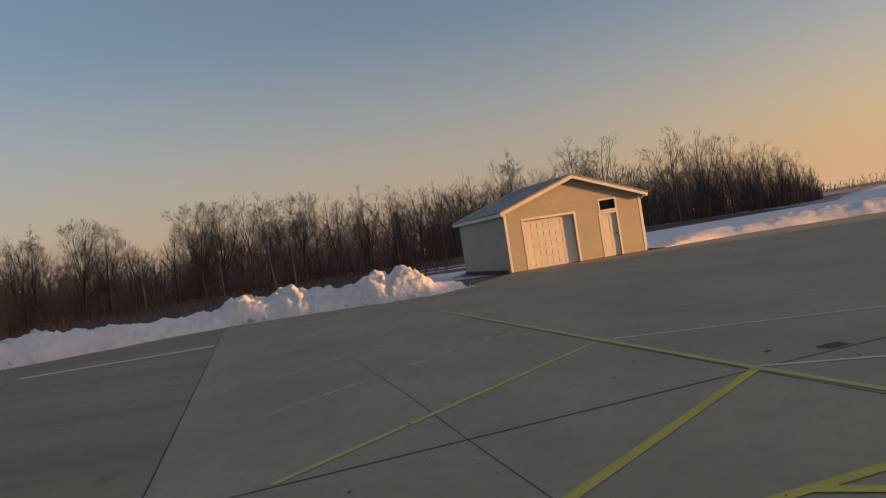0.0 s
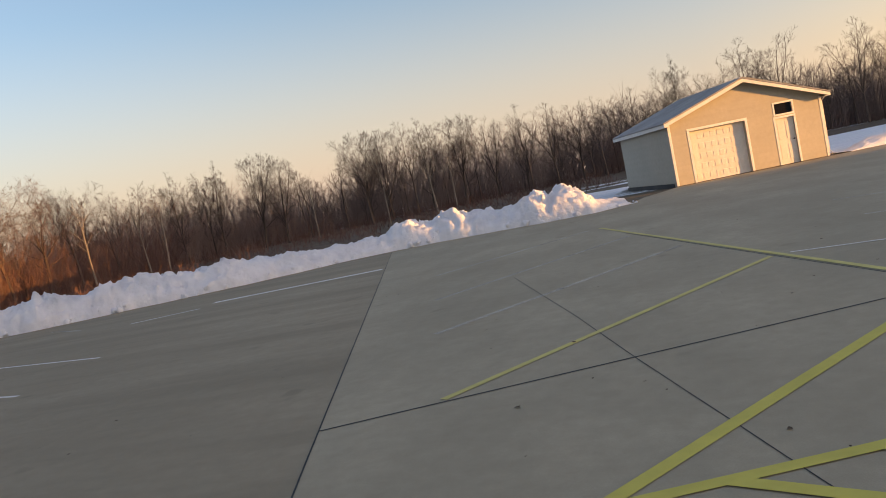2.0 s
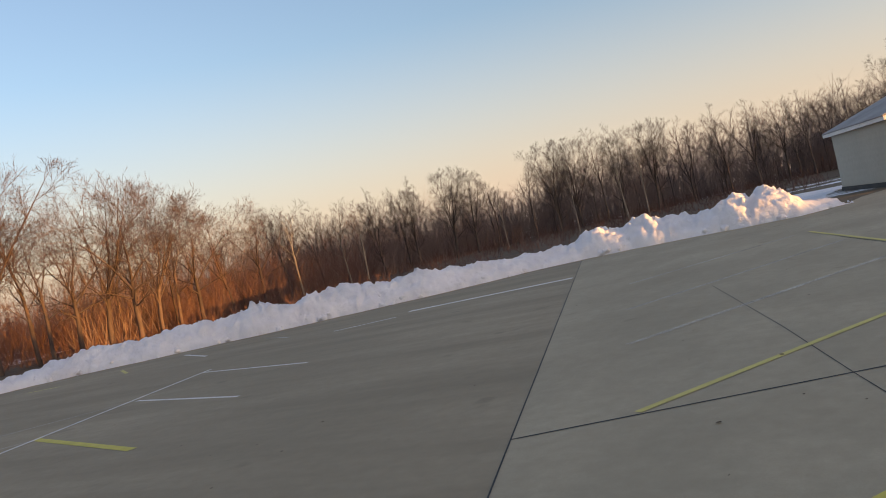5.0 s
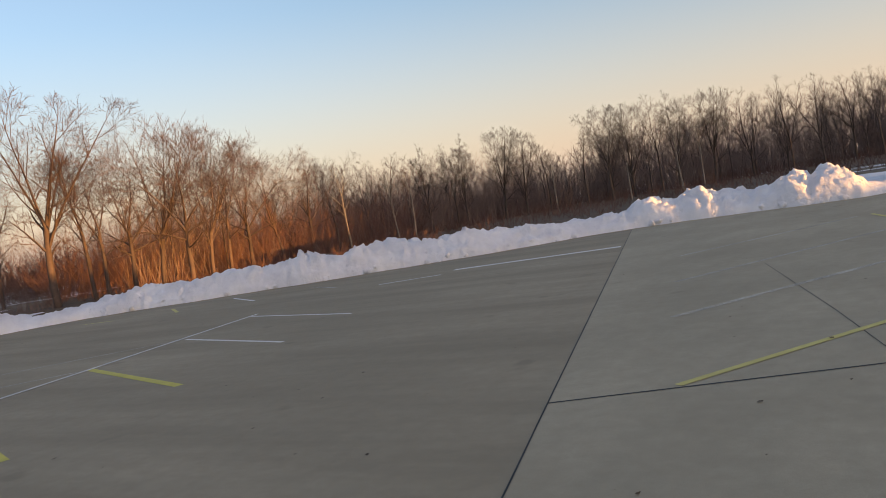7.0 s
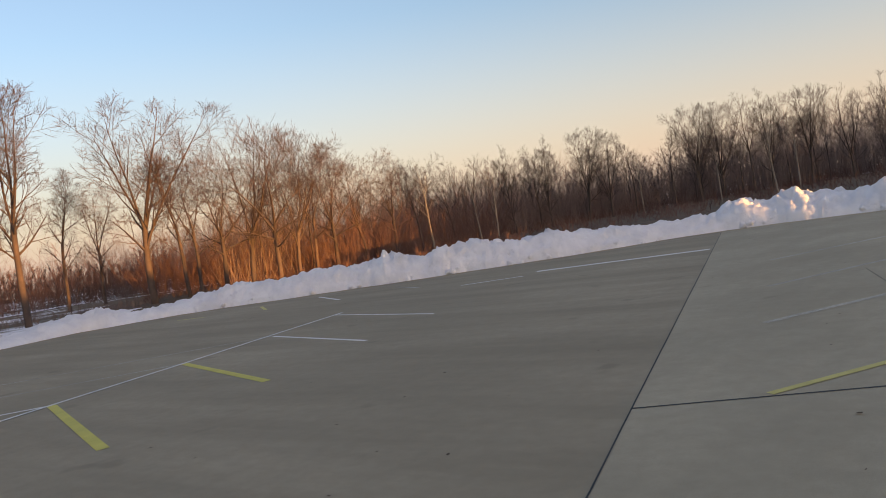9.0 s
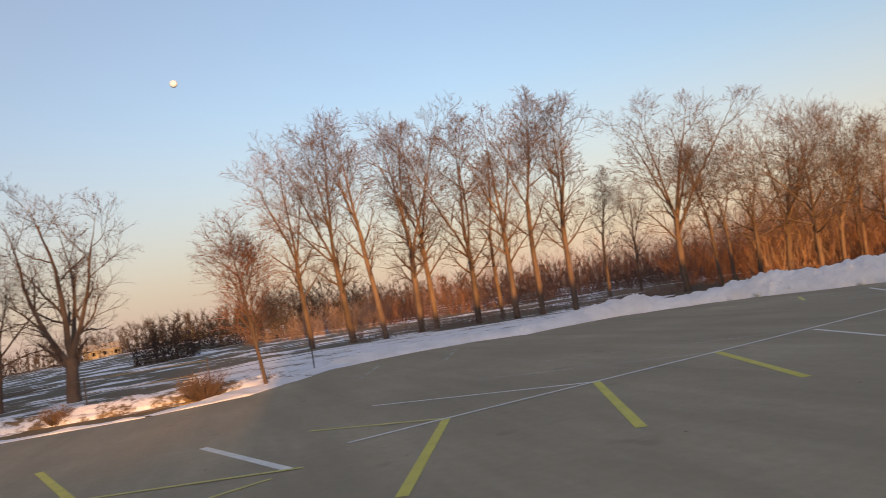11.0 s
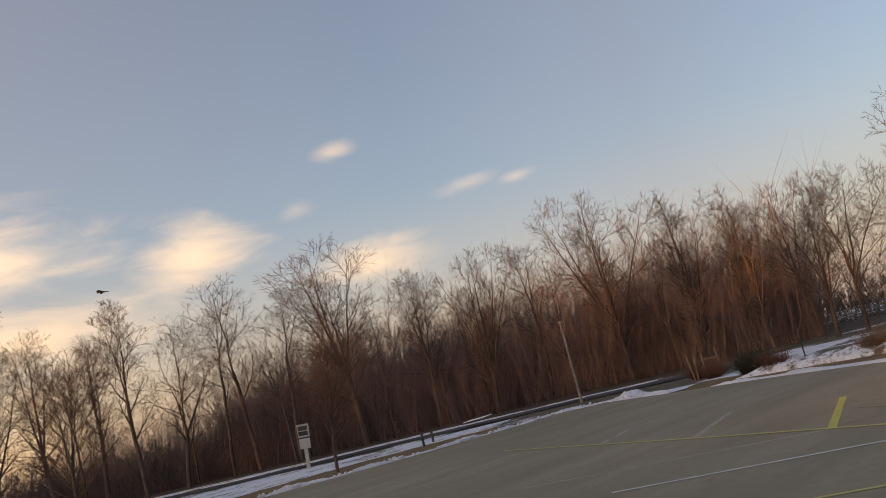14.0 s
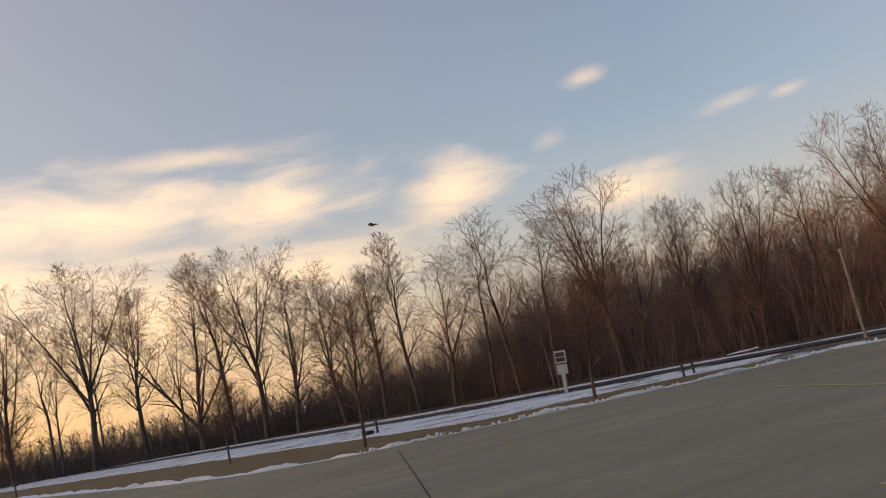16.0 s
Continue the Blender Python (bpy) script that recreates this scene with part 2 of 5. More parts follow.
ASPHALT = pavement_material("dark_pavement", (0.352, 0.283, 0.192), (0.51, 0.418, 0.292), (0.12, 0.9))
CONCRETE = pavement_material("pale_pavement", (0.43, 0.364, 0.256), (0.57, 0.490, 0.352), (0.5, 0.25))
SEALANT = material("joint_sealant", (0.015, 0.014, 0.013), (0.03, 0.028, 0.026), 0.7, 2, 20, 0)
YELLOW = paint_material("yellow_paint", (0.64, 0.54, 0.10), 0.34)
YELLOW_THIN = paint_material("faded_yellow_paint", (0.62, 0.53, 0.17), 0.30)
WHITE_PAINT = paint_material("faded_white_paint", (0.76, 0.74, 0.69), 0.24)
STAIN = paint_material("oil_stain", (0.045, 0.042, 0.038), 0.12)
GHOST = paint_material("ghost_paint", (0.62, 0.57, 0.47), 0.05)
GROUND = ground_material()
SNOW = snow_material()
LITTER = material("leaf_litter", (0.055, 0.032, 0.018), (0.13, 0.078, 0.042), 0.95, 0.5, 6, 0.8, 8)
GRASS = material("dead_grass", (0.165, 0.092, 0.038), (0.28, 0.165, 0.072), 0.95, 0.6, 9, 0.8, 14)
ROAD = material("road_asphalt", (0.035, 0.035, 0.036), (0.06, 0.06, 0.06), 0.85, 0.4, 12, 0.2)
BARK = material("grey_brown_bark", (0.066, 0.046, 0.038), (0.135, 0.094, 0.076), 0.9, 0.9, 7, 0.7, 14, per_object=0.25)
PALE_BARK = material("pale_bark", (0.20, 0.165, 0.135), (0.32, 0.27, 0.22), 0.85, 0.9, 5, 0.4, 14)
TWIG = material("bare_twigs", (0.062, 0.042, 0.036), (0.118, 0.079, 0.067), 0.9, 0.15, 3, 0, per_object=0.25)
RED_TWIG = material("reddish_twigs", (0.13, 0.055, 0.035), (0.22, 0.10, 0.065), 0.9, 0.2, 3, 0, per_object=0.15)
# darker copy of the twigs: the far woods' shade is put into its colour
SHADED_FAR_TWIG = material("shaded_far_twigs", (0.022, 0.019, 0.020), (0.036, 0.030, 0.031), 0.95, 0.05, 1, 0)
BRUSH = material("brush_stems", (0.15, 0.104, 0.090), (0.25, 0.172, 0.148), 0.95, 0.15, 2, 0)
RUSSET = material("russet_brush", (0.105, 0.054, 0.042), (0.175, 0.090, 0.070), 0.95, 0.15, 2, 0)
RED_BRUSH = material("reddish_brush_stems", (0.185, 0.122, 0.108), (0.29, 0.192, 0.172), 0.95, 0.15, 2, 0)
MOTTLED = mottled_snow("mottled_snow", 0.91, 1.03)
THIN_SNOW = mottled_snow("thin_melting_snow", 0.78, 0.98)
SIDING = siding_material()
TRIM = material("white_trim", (0.70, 0.69, 0.66), (0.80, 0.79, 0.76), 0.5, 1, 9, 0)
DOOR_WHITE = material("white_door_paint", (0.66, 0.63, 0.57), (0.75, 0.72, 0.66), 0.45, 1.5, 9, 0)
ROOF = material("grey_shingles", (0.25, 0.245, 0.24), (0.36, 0.352, 0.345), 0.85, 0.8, 12, 0.6, 25)
FOUNDATION = material("foundation_concrete", (0.05, 0.05, 0.05), (0.09, 0.085, 0.08), 0.9, 1, 8, 0.4)
DARK_METAL = material("dark_metal", (0.03, 0.03, 0.032), (0.05, 0.05, 0.05), 0.5, 2, 10, 0)
WOOD_POLE = material("weathered_wood", (0.24, 0.21, 0.18), (0.36, 0.32, 0.27), 0.85, 2, 10, 0.4, 30)
WOOD_NEW = material("orange_wood", (0.24, 0.17, 0.11), (0.33, 0.24, 0.165), 0.8, 2, 10, 0.3, 30)
EVERGREEN = material("evergreen_needles", (0.022, 0.026, 0.014), (0.05, 0.05, 0.028), 0.9, 4, 12, 0)
DRY_GRASS = material("dry_ornamental_grass", (0.16, 0.095, 0.055), (0.25, 0.155, 0.095), 0.9, 3, 12, 0)
WALL_GREY = material("grey_wall", (0.30, 0.29, 0.27), (0.38, 0.37, 0.35), 0.8, 0.3, 5, 0.2)
# pale walls, with the shade they stand in dimmed into the colour
HOUSE_WALL = material("shade_dimmed_house_wall", (0.20, 0.19, 0.18), (0.27, 0.26, 0.25), 0.8, 0.3, 5, 0)
MOON = material("moon_surface", (0.34, 0.5, 0.8), (0.45, 0.66, 1.0), 1.0, 0.08, 0.2, 0)
JET = material("dark_model_paint", (0.03, 0.032, 0.035), (0.05, 0.052, 0.055), 0.5, 3, 12, 0)
SIGN = material("weathered_white_plastic", (0.38, 0.37, 0.34), (0.52, 0.50, 0.46), 0.7, 2, 9, 0.1)
GLASS = bpy.data.materials.new("window_glass")
GLASS.use_nodes = True
GLASS.node_tree.nodes["Principled BSDF"].inputs["Base Color"].default_value = (0.012, 0.012, 0.014, 1)
GLASS.node_tree.nodes["Principled BSDF"].inputs["Roughness"].default_value = 0.08


# ---- helpers of this scene ----
def mesh_from(name, verts, faces, material_, smooth=False):
    me = bpy.data.meshes.new(name)
    me.from_pydata([tuple(v) for v in verts], [], faces)
    me.update()
    me.materials.append(material_)
    if smooth:
        me.polygons.foreach_set("use_smooth", [True] * len(me.polygons))
    return me


def part(name, bm, material_, parent=None, label=""):
    me = bpy.data.meshes.new(name)
    bm.to_mesh(me)
    bm.free()
    me.materials.append(material_)
    ob = new(name, me)
    ob.parent = parent
    if label:
        ob["label"] = label
    return ob


def box(bm, x0, y0, z0, x1, y1, z1, m=None, bevel=0.0):
    r = bmesh.ops.create_cube(bm, size=1)
    vs = r["verts"]
    for v in vs:
        v.co = Vector(((x0 + x1) / 2 + v.co.x * (x1 - x0), (y0 + y1) / 2 + v.co.y * (y1 - y0), (z0 + z1) / 2 + v.co.z * (z1 - z0)))
    if bevel:
        es = list({e for v in vs for e in v.link_edges})
        made = bmesh.ops.bevel(bm, geom=es, offset=bevel, segments=2, affect="EDGES", profile=0.5)
        vs = list({v for f in made["faces"] for v in f.verts} | {v for v in vs if v.is_valid})
    if m is not None:
        for v in vs:
            v.co = m @ v.co
    return vs


def boxed(name, dims, material_, parent=None, label="", bevel=0.0, m=None):
    bm = bmesh.new()
    box(bm, *dims, m=m, bevel=bevel)
    return part(name, bm, material_, parent, label)


def tube(bm, pts, radii, sides=8):
    """A closed tapered tube through points."""
    rings = []
    pts = [Vector(p) for p in pts]
    for i, p in enumerate(pts):
        d = (pts[min(i + 1, len(pts) - 1)] - pts[max(i - 1, 0)]).normalized()
        a = d.orthogonal().normalized()
        b = d.cross(a)
        rings.append([bm.verts.new(p + (a * math.cos(t) + b * math.sin(t)) * radii[i]) for t in (2 * math.pi * k / sides for k in range(sides))])
    for r, s in zip(rings, rings[1:]):
        for k in range(sides):
            bm.faces.new((r[k], r[(k + 1) % sides], s[(k + 1) % sides], s[k]))
    bm.faces.new(rings[0][::-1])
    bm.faces.new(rings[-1])


def polar(az, d, z=0.0):
    return Vector((-math.sin(radians(az)) * d, math.cos(radians(az)) * d, z))


def smooth_step(a, b, x):
    t = min(max((x - a) / (b - a), 0), 1)
    return t * t * (3 - 2 * t)


def lift(x, y):
    """Height of the land: flat by the lot, rising gently far off."""
    d = math.hypot(x, y)
    az = math.degrees(math.atan2(-x, y))
    z = -0.05
    z += smooth_step(70, 300, d) * 3.8 * smooth_step(112, 92, az) * smooth_step(60, 90, az)
    return z


# ---- ground ----
def build_ground():
    verts, faces = [(0, 0, -0.05)], []
    radii = [4 * 1.13 ** k for k in range(56)]
    n = 180
    for r in radii:
        for k in range(n):
            p = polar(360 * k / n, r)
            verts.append((p.x, p.y, lift(p.x, p.y)))
    for k in range(n):
        faces.append((0, 1 + k, 1 + (k + 1) % n))
    for i in range(len(radii) - 1):
        for k in range(n):
            a, b = 1 + i * n + k, 1 + i * n + (k + 1) % n
            faces.append((a, a + n, b + n, b))
    ob = new("ground", mesh_from("ground", verts, faces, GROUND, True))
    tagged(ob, "flat winter ground with patchy old snow and dead grass", "ground", kind="structure")


build_ground()

# the lot's outer edge, from beside the shed round to the far end
LOT = [(70, 40), (30, 38.5), (14, 37.6), (8.4, 35.4), (1.9, 33.3), (0.7, 30.2), (0.1, 27.9), (-1.2, 26.6), (-3.3, 26.6), (-5.7, 26.8), (-8.3, 26.4), (-10.2, 26.6), (-13.0, 25.0), (-15.9, 23.7), (-17.9, 21.4),
       (-20.4, 19.7), (-22.8, 17.9), (-25.1, 16.2), (-26.4, 14.0), (-26.3, 11.8), (-25.4, 9.8), (-26.8, 8.1), (-26.9, 6.4), (-26.4, 4.6), (-25.6, 3.0), (-20.6, 0.2), (-19.8, -2.3), (-20.05, -6.4), (-22.3, -10.4), (-24.5, -15.4), (-26.2, -19.0), (-25.2, -20.9), (-23.0, -20.7), (-18.4, -21.2), (-15.3, -22.0),
       (-11.4, -23.1), (-9.2, -23.6), (-7.4, -24.2), (-4.6, -26.8), (-2.2, -33), (1.4, -46), (8, -70), (70, -70)]


def sheet(name, outline, z0, z1, material_, label, category, kind="structure", parent=None):
    bm = bmesh.new()
    top = [bm.verts.new((x, y, z1)) for x, y in outline]
    low = [bm.verts.new((x, y, z0)) for x, y in outline]
    n = len(outline)
    for i in range(n):
        bm.faces.new((top[i], low[i], low[(i + 1) % n], top[(i + 1) % n]))
    for a, b, c in tessellate_polygon([[Vector((x, y, 0)) for x, y in outline]]):
        f = bm.faces.new((top[a], top[b], top[c]))
        f.normal_update()
        if f.normal.z < 0:
            f.normal_flip()
    ob = part(name, bm, material_, parent)
    if label:
        tagged(ob, label, category, kind=kind)
    return ob


pavement = sheet("pavement", LOT, -0.12, 0.0, ASPHALT, "wide worn dark asphalt lot with stains and faded parking lines", "pavement")


def slab(outline):
    bm = bmesh.new()
    area = sum(a[0] * b[1] - a[1] * b[0] for a, b in zip(outline, outline[1:] + outline[:1]))
    if area < 0:
        outline = outline[::-1]
    n = len(outline)
    top = [bm.verts.new((x, y, 0.002)) for x, y in outline]
    low = [bm.verts.new((x, y, -0.05)) for x, y in outline]
    for i in range(n):
        bm.faces.new((top[i], low[i], low[(i + 1) % n], top[(i + 1) % n]))
    for a, b, c in tessellate_polygon([[Vector((x, y, 0)) for x, y in outline]]):
        f = bm.faces.new((top[a], top[b], top[c]))
        f.normal_update()
        if f.normal.z < 0:
            f.normal_flip()
    return part("slab", bm, CONCRETE, pavement, "paler concrete slab with dark sealed joints")


# joints: along the pale area's edge, across it, and through it
J_A, J_B = (-2.47, 5.20), (-0.18, 6.08)
J1_FAR, J1_NEAR = (-8.0, 25.3), (-0.9, -0.5)
J2_RIGHT = (26.0, 16.1)
J3_NEAR = (1.35, 0.6)
GAP = 0.002


def build_slabs():
    def inset(pts):
        cx, cy = sum(p[0] for p in pts) / len(pts), sum(p[1] for p in pts) / len(pts)
        out = []
        n = len(pts)
        for i in range(n):
            a, b, c = Vector(pts[i - 1]), Vector(pts[i]), Vector(pts[(i + 1) % n])
            e1, e2 = (b - a).normalized(), (c - b).normalized()
            n1, n2 = Vector((-e1.y, e1.x)), Vector((-e2.y, e2.x))
            mid = (n1 + n2).normalized()
            if mid.dot(Vector((cx, cy)) - b) < 0:
                mid = -mid
            q = b + mid * GAP / max(abs(mid.dot(n1)), 0.4)
            out.append((q.x, q.y))
        return out
    slab(inset([J_A, J2_RIGHT, (24, 37.4), (14, 36.9), (8.5, 34.9), (1.9, 32.9), (0.5, 30.0), (0.0, 27.6), (-1.2, 26.4), (-3.3, 26.4), (-5.7, 26.6), J1_FAR]))
    slab(inset([J1_NEAR, (0.9, -8.0), (27, -8.0), J2_RIGHT, J_A]))


build_slabs()


def strip_mesh(name, pts, width, z, material_, wobble=0.0):
    pts = [Vector((p[0], p[1], 0)) for p in pts]
    dense = [pts[0]]
    for a, b in zip(pts, pts[1:]):
        k = max(1, int((b - a).length / 0.5))
        dense += [a.lerp(b, (i + 1) / k) for i in range(k)]
    verts, faces = [], []
    for i, p in enumerate(dense):
        d = (dense[min(i + 1, len(dense) - 1)] - dense[max(i - 1, 0)]).normalized()
        s = Vector((-d.y, d.x, 0)) * width / 2
        off = s * (noise.noise(p * 1.7) * wobble)
        for q in (p + s + off, p - s + off):
            verts.append((q.x, q.y, z))
        if i:
            k = 2 * i
            faces.append((k - 2, k - 1, k + 1, k))
    return mesh_from(name, verts, faces, material_)


def stripe(pts, width, material_, label, z=0.004, group="parking lines", name="painted_line"):
    ob = new(name, strip_mesh(name, pts, width, z, material_))
    tagged(ob, label, "line", group, "structure")
    return ob


def joint(pts, width=0.028):
    ob = new("pavement_joint", strip_mesh("pavement_joint", pts, width, 0.0045, SEALANT, 0.5))
    tagged(ob, "thin black sealed joint between pavement slabs", "joint", "pavement joints", "structure")


joint([J1_FAR, J_A, J1_NEAR, (0.9, -8.0)], 0.013)
joint([J_A, J2_RIGHT], 0.028)
joint([(-2.0, 12.4), (-0.76, 8.2), J_B, (0.65, 3.21), J3_NEAR], 0.008)
joint([(0.65, 3.21), (1.54, 3.49), (4.0, 4.27)], 0.012)
joint([(-0.2, 16.7), (1.52, 10.25), (2.41, 7.02), (2.78, 5.70), (3.4, 3.5)], 0.014)
joint([(-7.93, -21.63), (-5.53, -14.41), (-4.41, -11.1), (-3.2, -7.5)], 0.03)

ON_SLAB = 0.007
Y_LAB, W_LAB, F_LAB = "thick worn yellow parking line on the pavement", "thin faded white line on the pavement", "thin faded yellow line on the pavement"
# on the pale slabs
stripe([(2.45, 7.10), (-0.6, 3.12)], 0.10, YELLOW, Y_LAB, ON_SLAB)
stripe([(-0.82, 19.3), (1.57, 10.4), (2.47, 7.09), (2.88, 5.70), (3.5, 3.5)], 0.085, YELLOW_THIN, F_LAB, ON_SLAB + 0.0015)
stripe([(-0.45, 3.37), (0.86, 3.78), (2.6, 4.38)], 0.10, YELLOW, Y_LAB, ON_SLAB + 0.0015)
for a, b in (((0.19, 3.57), (1.3, 2.92)), ((0.88, 3.79), (2.2, 2.98)), ((1.55, 4.02), (2.7, 3.5))):
    stripe([a, b], 0.10, YELLOW, Y_LAB, ON_SLAB + 0.003)
stripe([(-1.61, 5.60), (1.51, 10.12)], 0.08, YELLOW_THIN, F_LAB, ON_SLAB)
stripe([(1.75, 10.2), (4.89, 9.52), (8.5, 8.75)], 0.07, WHITE_PAINT, W_LAB, ON_SLAB)
stripe([(2.5, 7.18), (3.5, 6.8), (5.2, 6.15)], 0.07, WHITE_PAINT, W_LAB, ON_SLAB)
stripe([(3.6, 15.9), (5.3, 15.4)], 0.10, GHOST, W_LAB, ON_SLAB)
stripe([(3.3, 12.8), (4.94, 12.45), (6.3, 12.2), (9.0, 11.6)], 0.10, GHOST, W_LAB, ON_SLAB)
stripe([(-2.36, 8.41), (0.64, 12.85)], 0.11, GHOST, W_LAB, ON_SLAB)
stripe([(-3.05, 11.25), (-0.15, 15.95)], 0.11, GHOST, W_LAB, ON_SLAB)
stripe([(-3.88, 14.83), (-1.11, 19.07)], 0.11, GHOST, W_LAB, ON_SLAB)
# oil spots and a tyre mark
def stain(pts, width, label):
    ob = new("oil_stain", strip_mesh("oil_stain", pts, width, ON_SLAB + 0.005, STAIN, 0.8))
    tagged(ob, label, "stain", "pavement stains", "structure")


stain([(3.25, 7.58), (3.36, 7.63), (3.50, 7.66)], 0.20, "dark oil stain on the pale pavement")
stain([(2.78, 7.80), (2.86, 7.82)], 0.06, "small dark oil spot on the pale pavement")
stain([(-12.3, -4.6), (-11.9, -3.95), (-11.2, -3.3), (-10.5, -2.85), (-9.9, -2.6)], 0.022, "thin curved tyre mark on the pavement")
# on the dark pavement
stripe([(-6.3, 18.85), (-10.6, 17.95)], 0.32, WHITE_PAINT, "broken white line beside the plowed snow")
stripe([(-10.44, 16.97), (-11.86, 16.22)], 0.12, WHITE_PAINT, W_LAB)
stripe([(-13.79, 16.86), (-15.5, 17.9)], 0.10, GHOST, W_LAB)
stripe([(-15.81, 15.75), (-18.2, 17.3)], 0.10, WHITE_PAINT, W_LAB)
stripe([(-18.05, 14.97), (-19.6, 16.1)], 0.10, YELLOW_THIN, F_LAB)
stripe([(-20.4, 14.6), (-21.6, 14.4)], 0.10, YELLOW_THIN, F_LAB)
BAY = [((-10.15, 2.56), (-6.45, 1.15), YELLOW), ((-10.70, 5.03), (-7.02, 3.69), YELLOW), ((-11.32, 7.52), (-7.70, 6.22), YELLOW), ((-11.70, 9.79), (-8.33, 8.73), WHITE_PAINT), ((-12.55, 12.3), (-8.91, 11.2), WHITE_PAINT)]
for inner, outer, paint in BAY:
    stripe([inner, outer], 0.12 if paint is YELLOW else 0.08, paint, Y_LAB if paint is not WHITE_PAINT else W_LAB)
stripe([(-12.62, 12.6), (-11.32, 7.52), (-10.15, 2.56), (-9.8, 1.2)], 0.09, WHITE_PAINT, W_LAB, 0.007)
stripe([(-10.15, 2.56), (-11.6, 0.9)], 0.09, YELLOW_THIN, F_LAB, 0.0055)
stripe([(-10.70, 5.03), (-13.2, 2.1)], 0.09, WHITE_PAINT, W_LAB, 0.0055)
stripe([(-11.30, 7.52), (-14.1, 4.25)], 0.075, GHOST, W_LAB, 0.0055)
stripe([(-11.80, 9.80), (-15.2, 6.0)], 0.075, GHOST, W_LAB, 0.0055)
stripe([(-20.5, 5.4), (-24.5, 6.9)], 0.08, GHOST, W_LAB)
stripe([(-19.5, 2.9), (-23.5, 4.2)], 0.08, GHOST, W_LAB)
# second row of bays
stripe([(-8.75, 0.55), (-9.74, -1.93), (-10.66, -4.38), (-11.67, -6.99), (-12.81, -9.71), (-14.6, -14.0)], 0.085, YELLOW_THIN, F_LAB, 0.007)
for a, b, paint in (((-8.85, 0.4), (-12.1, -0.6), WHITE_PAINT), ((-9.74, -1.93), (-13.05, -2.98), YELLOW), ((-10.66, -4.38), (-14.18, -5.47), YELLOW), ((-11.67, -6.99), (-15.07, -7.95), GHOST), ((-12.81, -9.71), (-16.2, -10.7), GHOST)):
    stripe([a, b], 0.12, paint, Y_LAB if paint is YELLOW else W_LAB)
stripe([(-9.70, -1.95), (-9.12, -3.44), (-7.89, -5.99)], 0.08, WHITE_PAINT, W_LAB, 0.0055)
stripe([(-10.6, -4.4), (-8.9, -8.3)], 0.075, GHOST, W_LAB, 0.0055)
stripe([(-8.5, 0.2), (-7.81, -1.12), (-6.73, -3.18), (-5.9, -4.8)], 0.07, YELLOW_THIN, F_LAB, 0.0055)


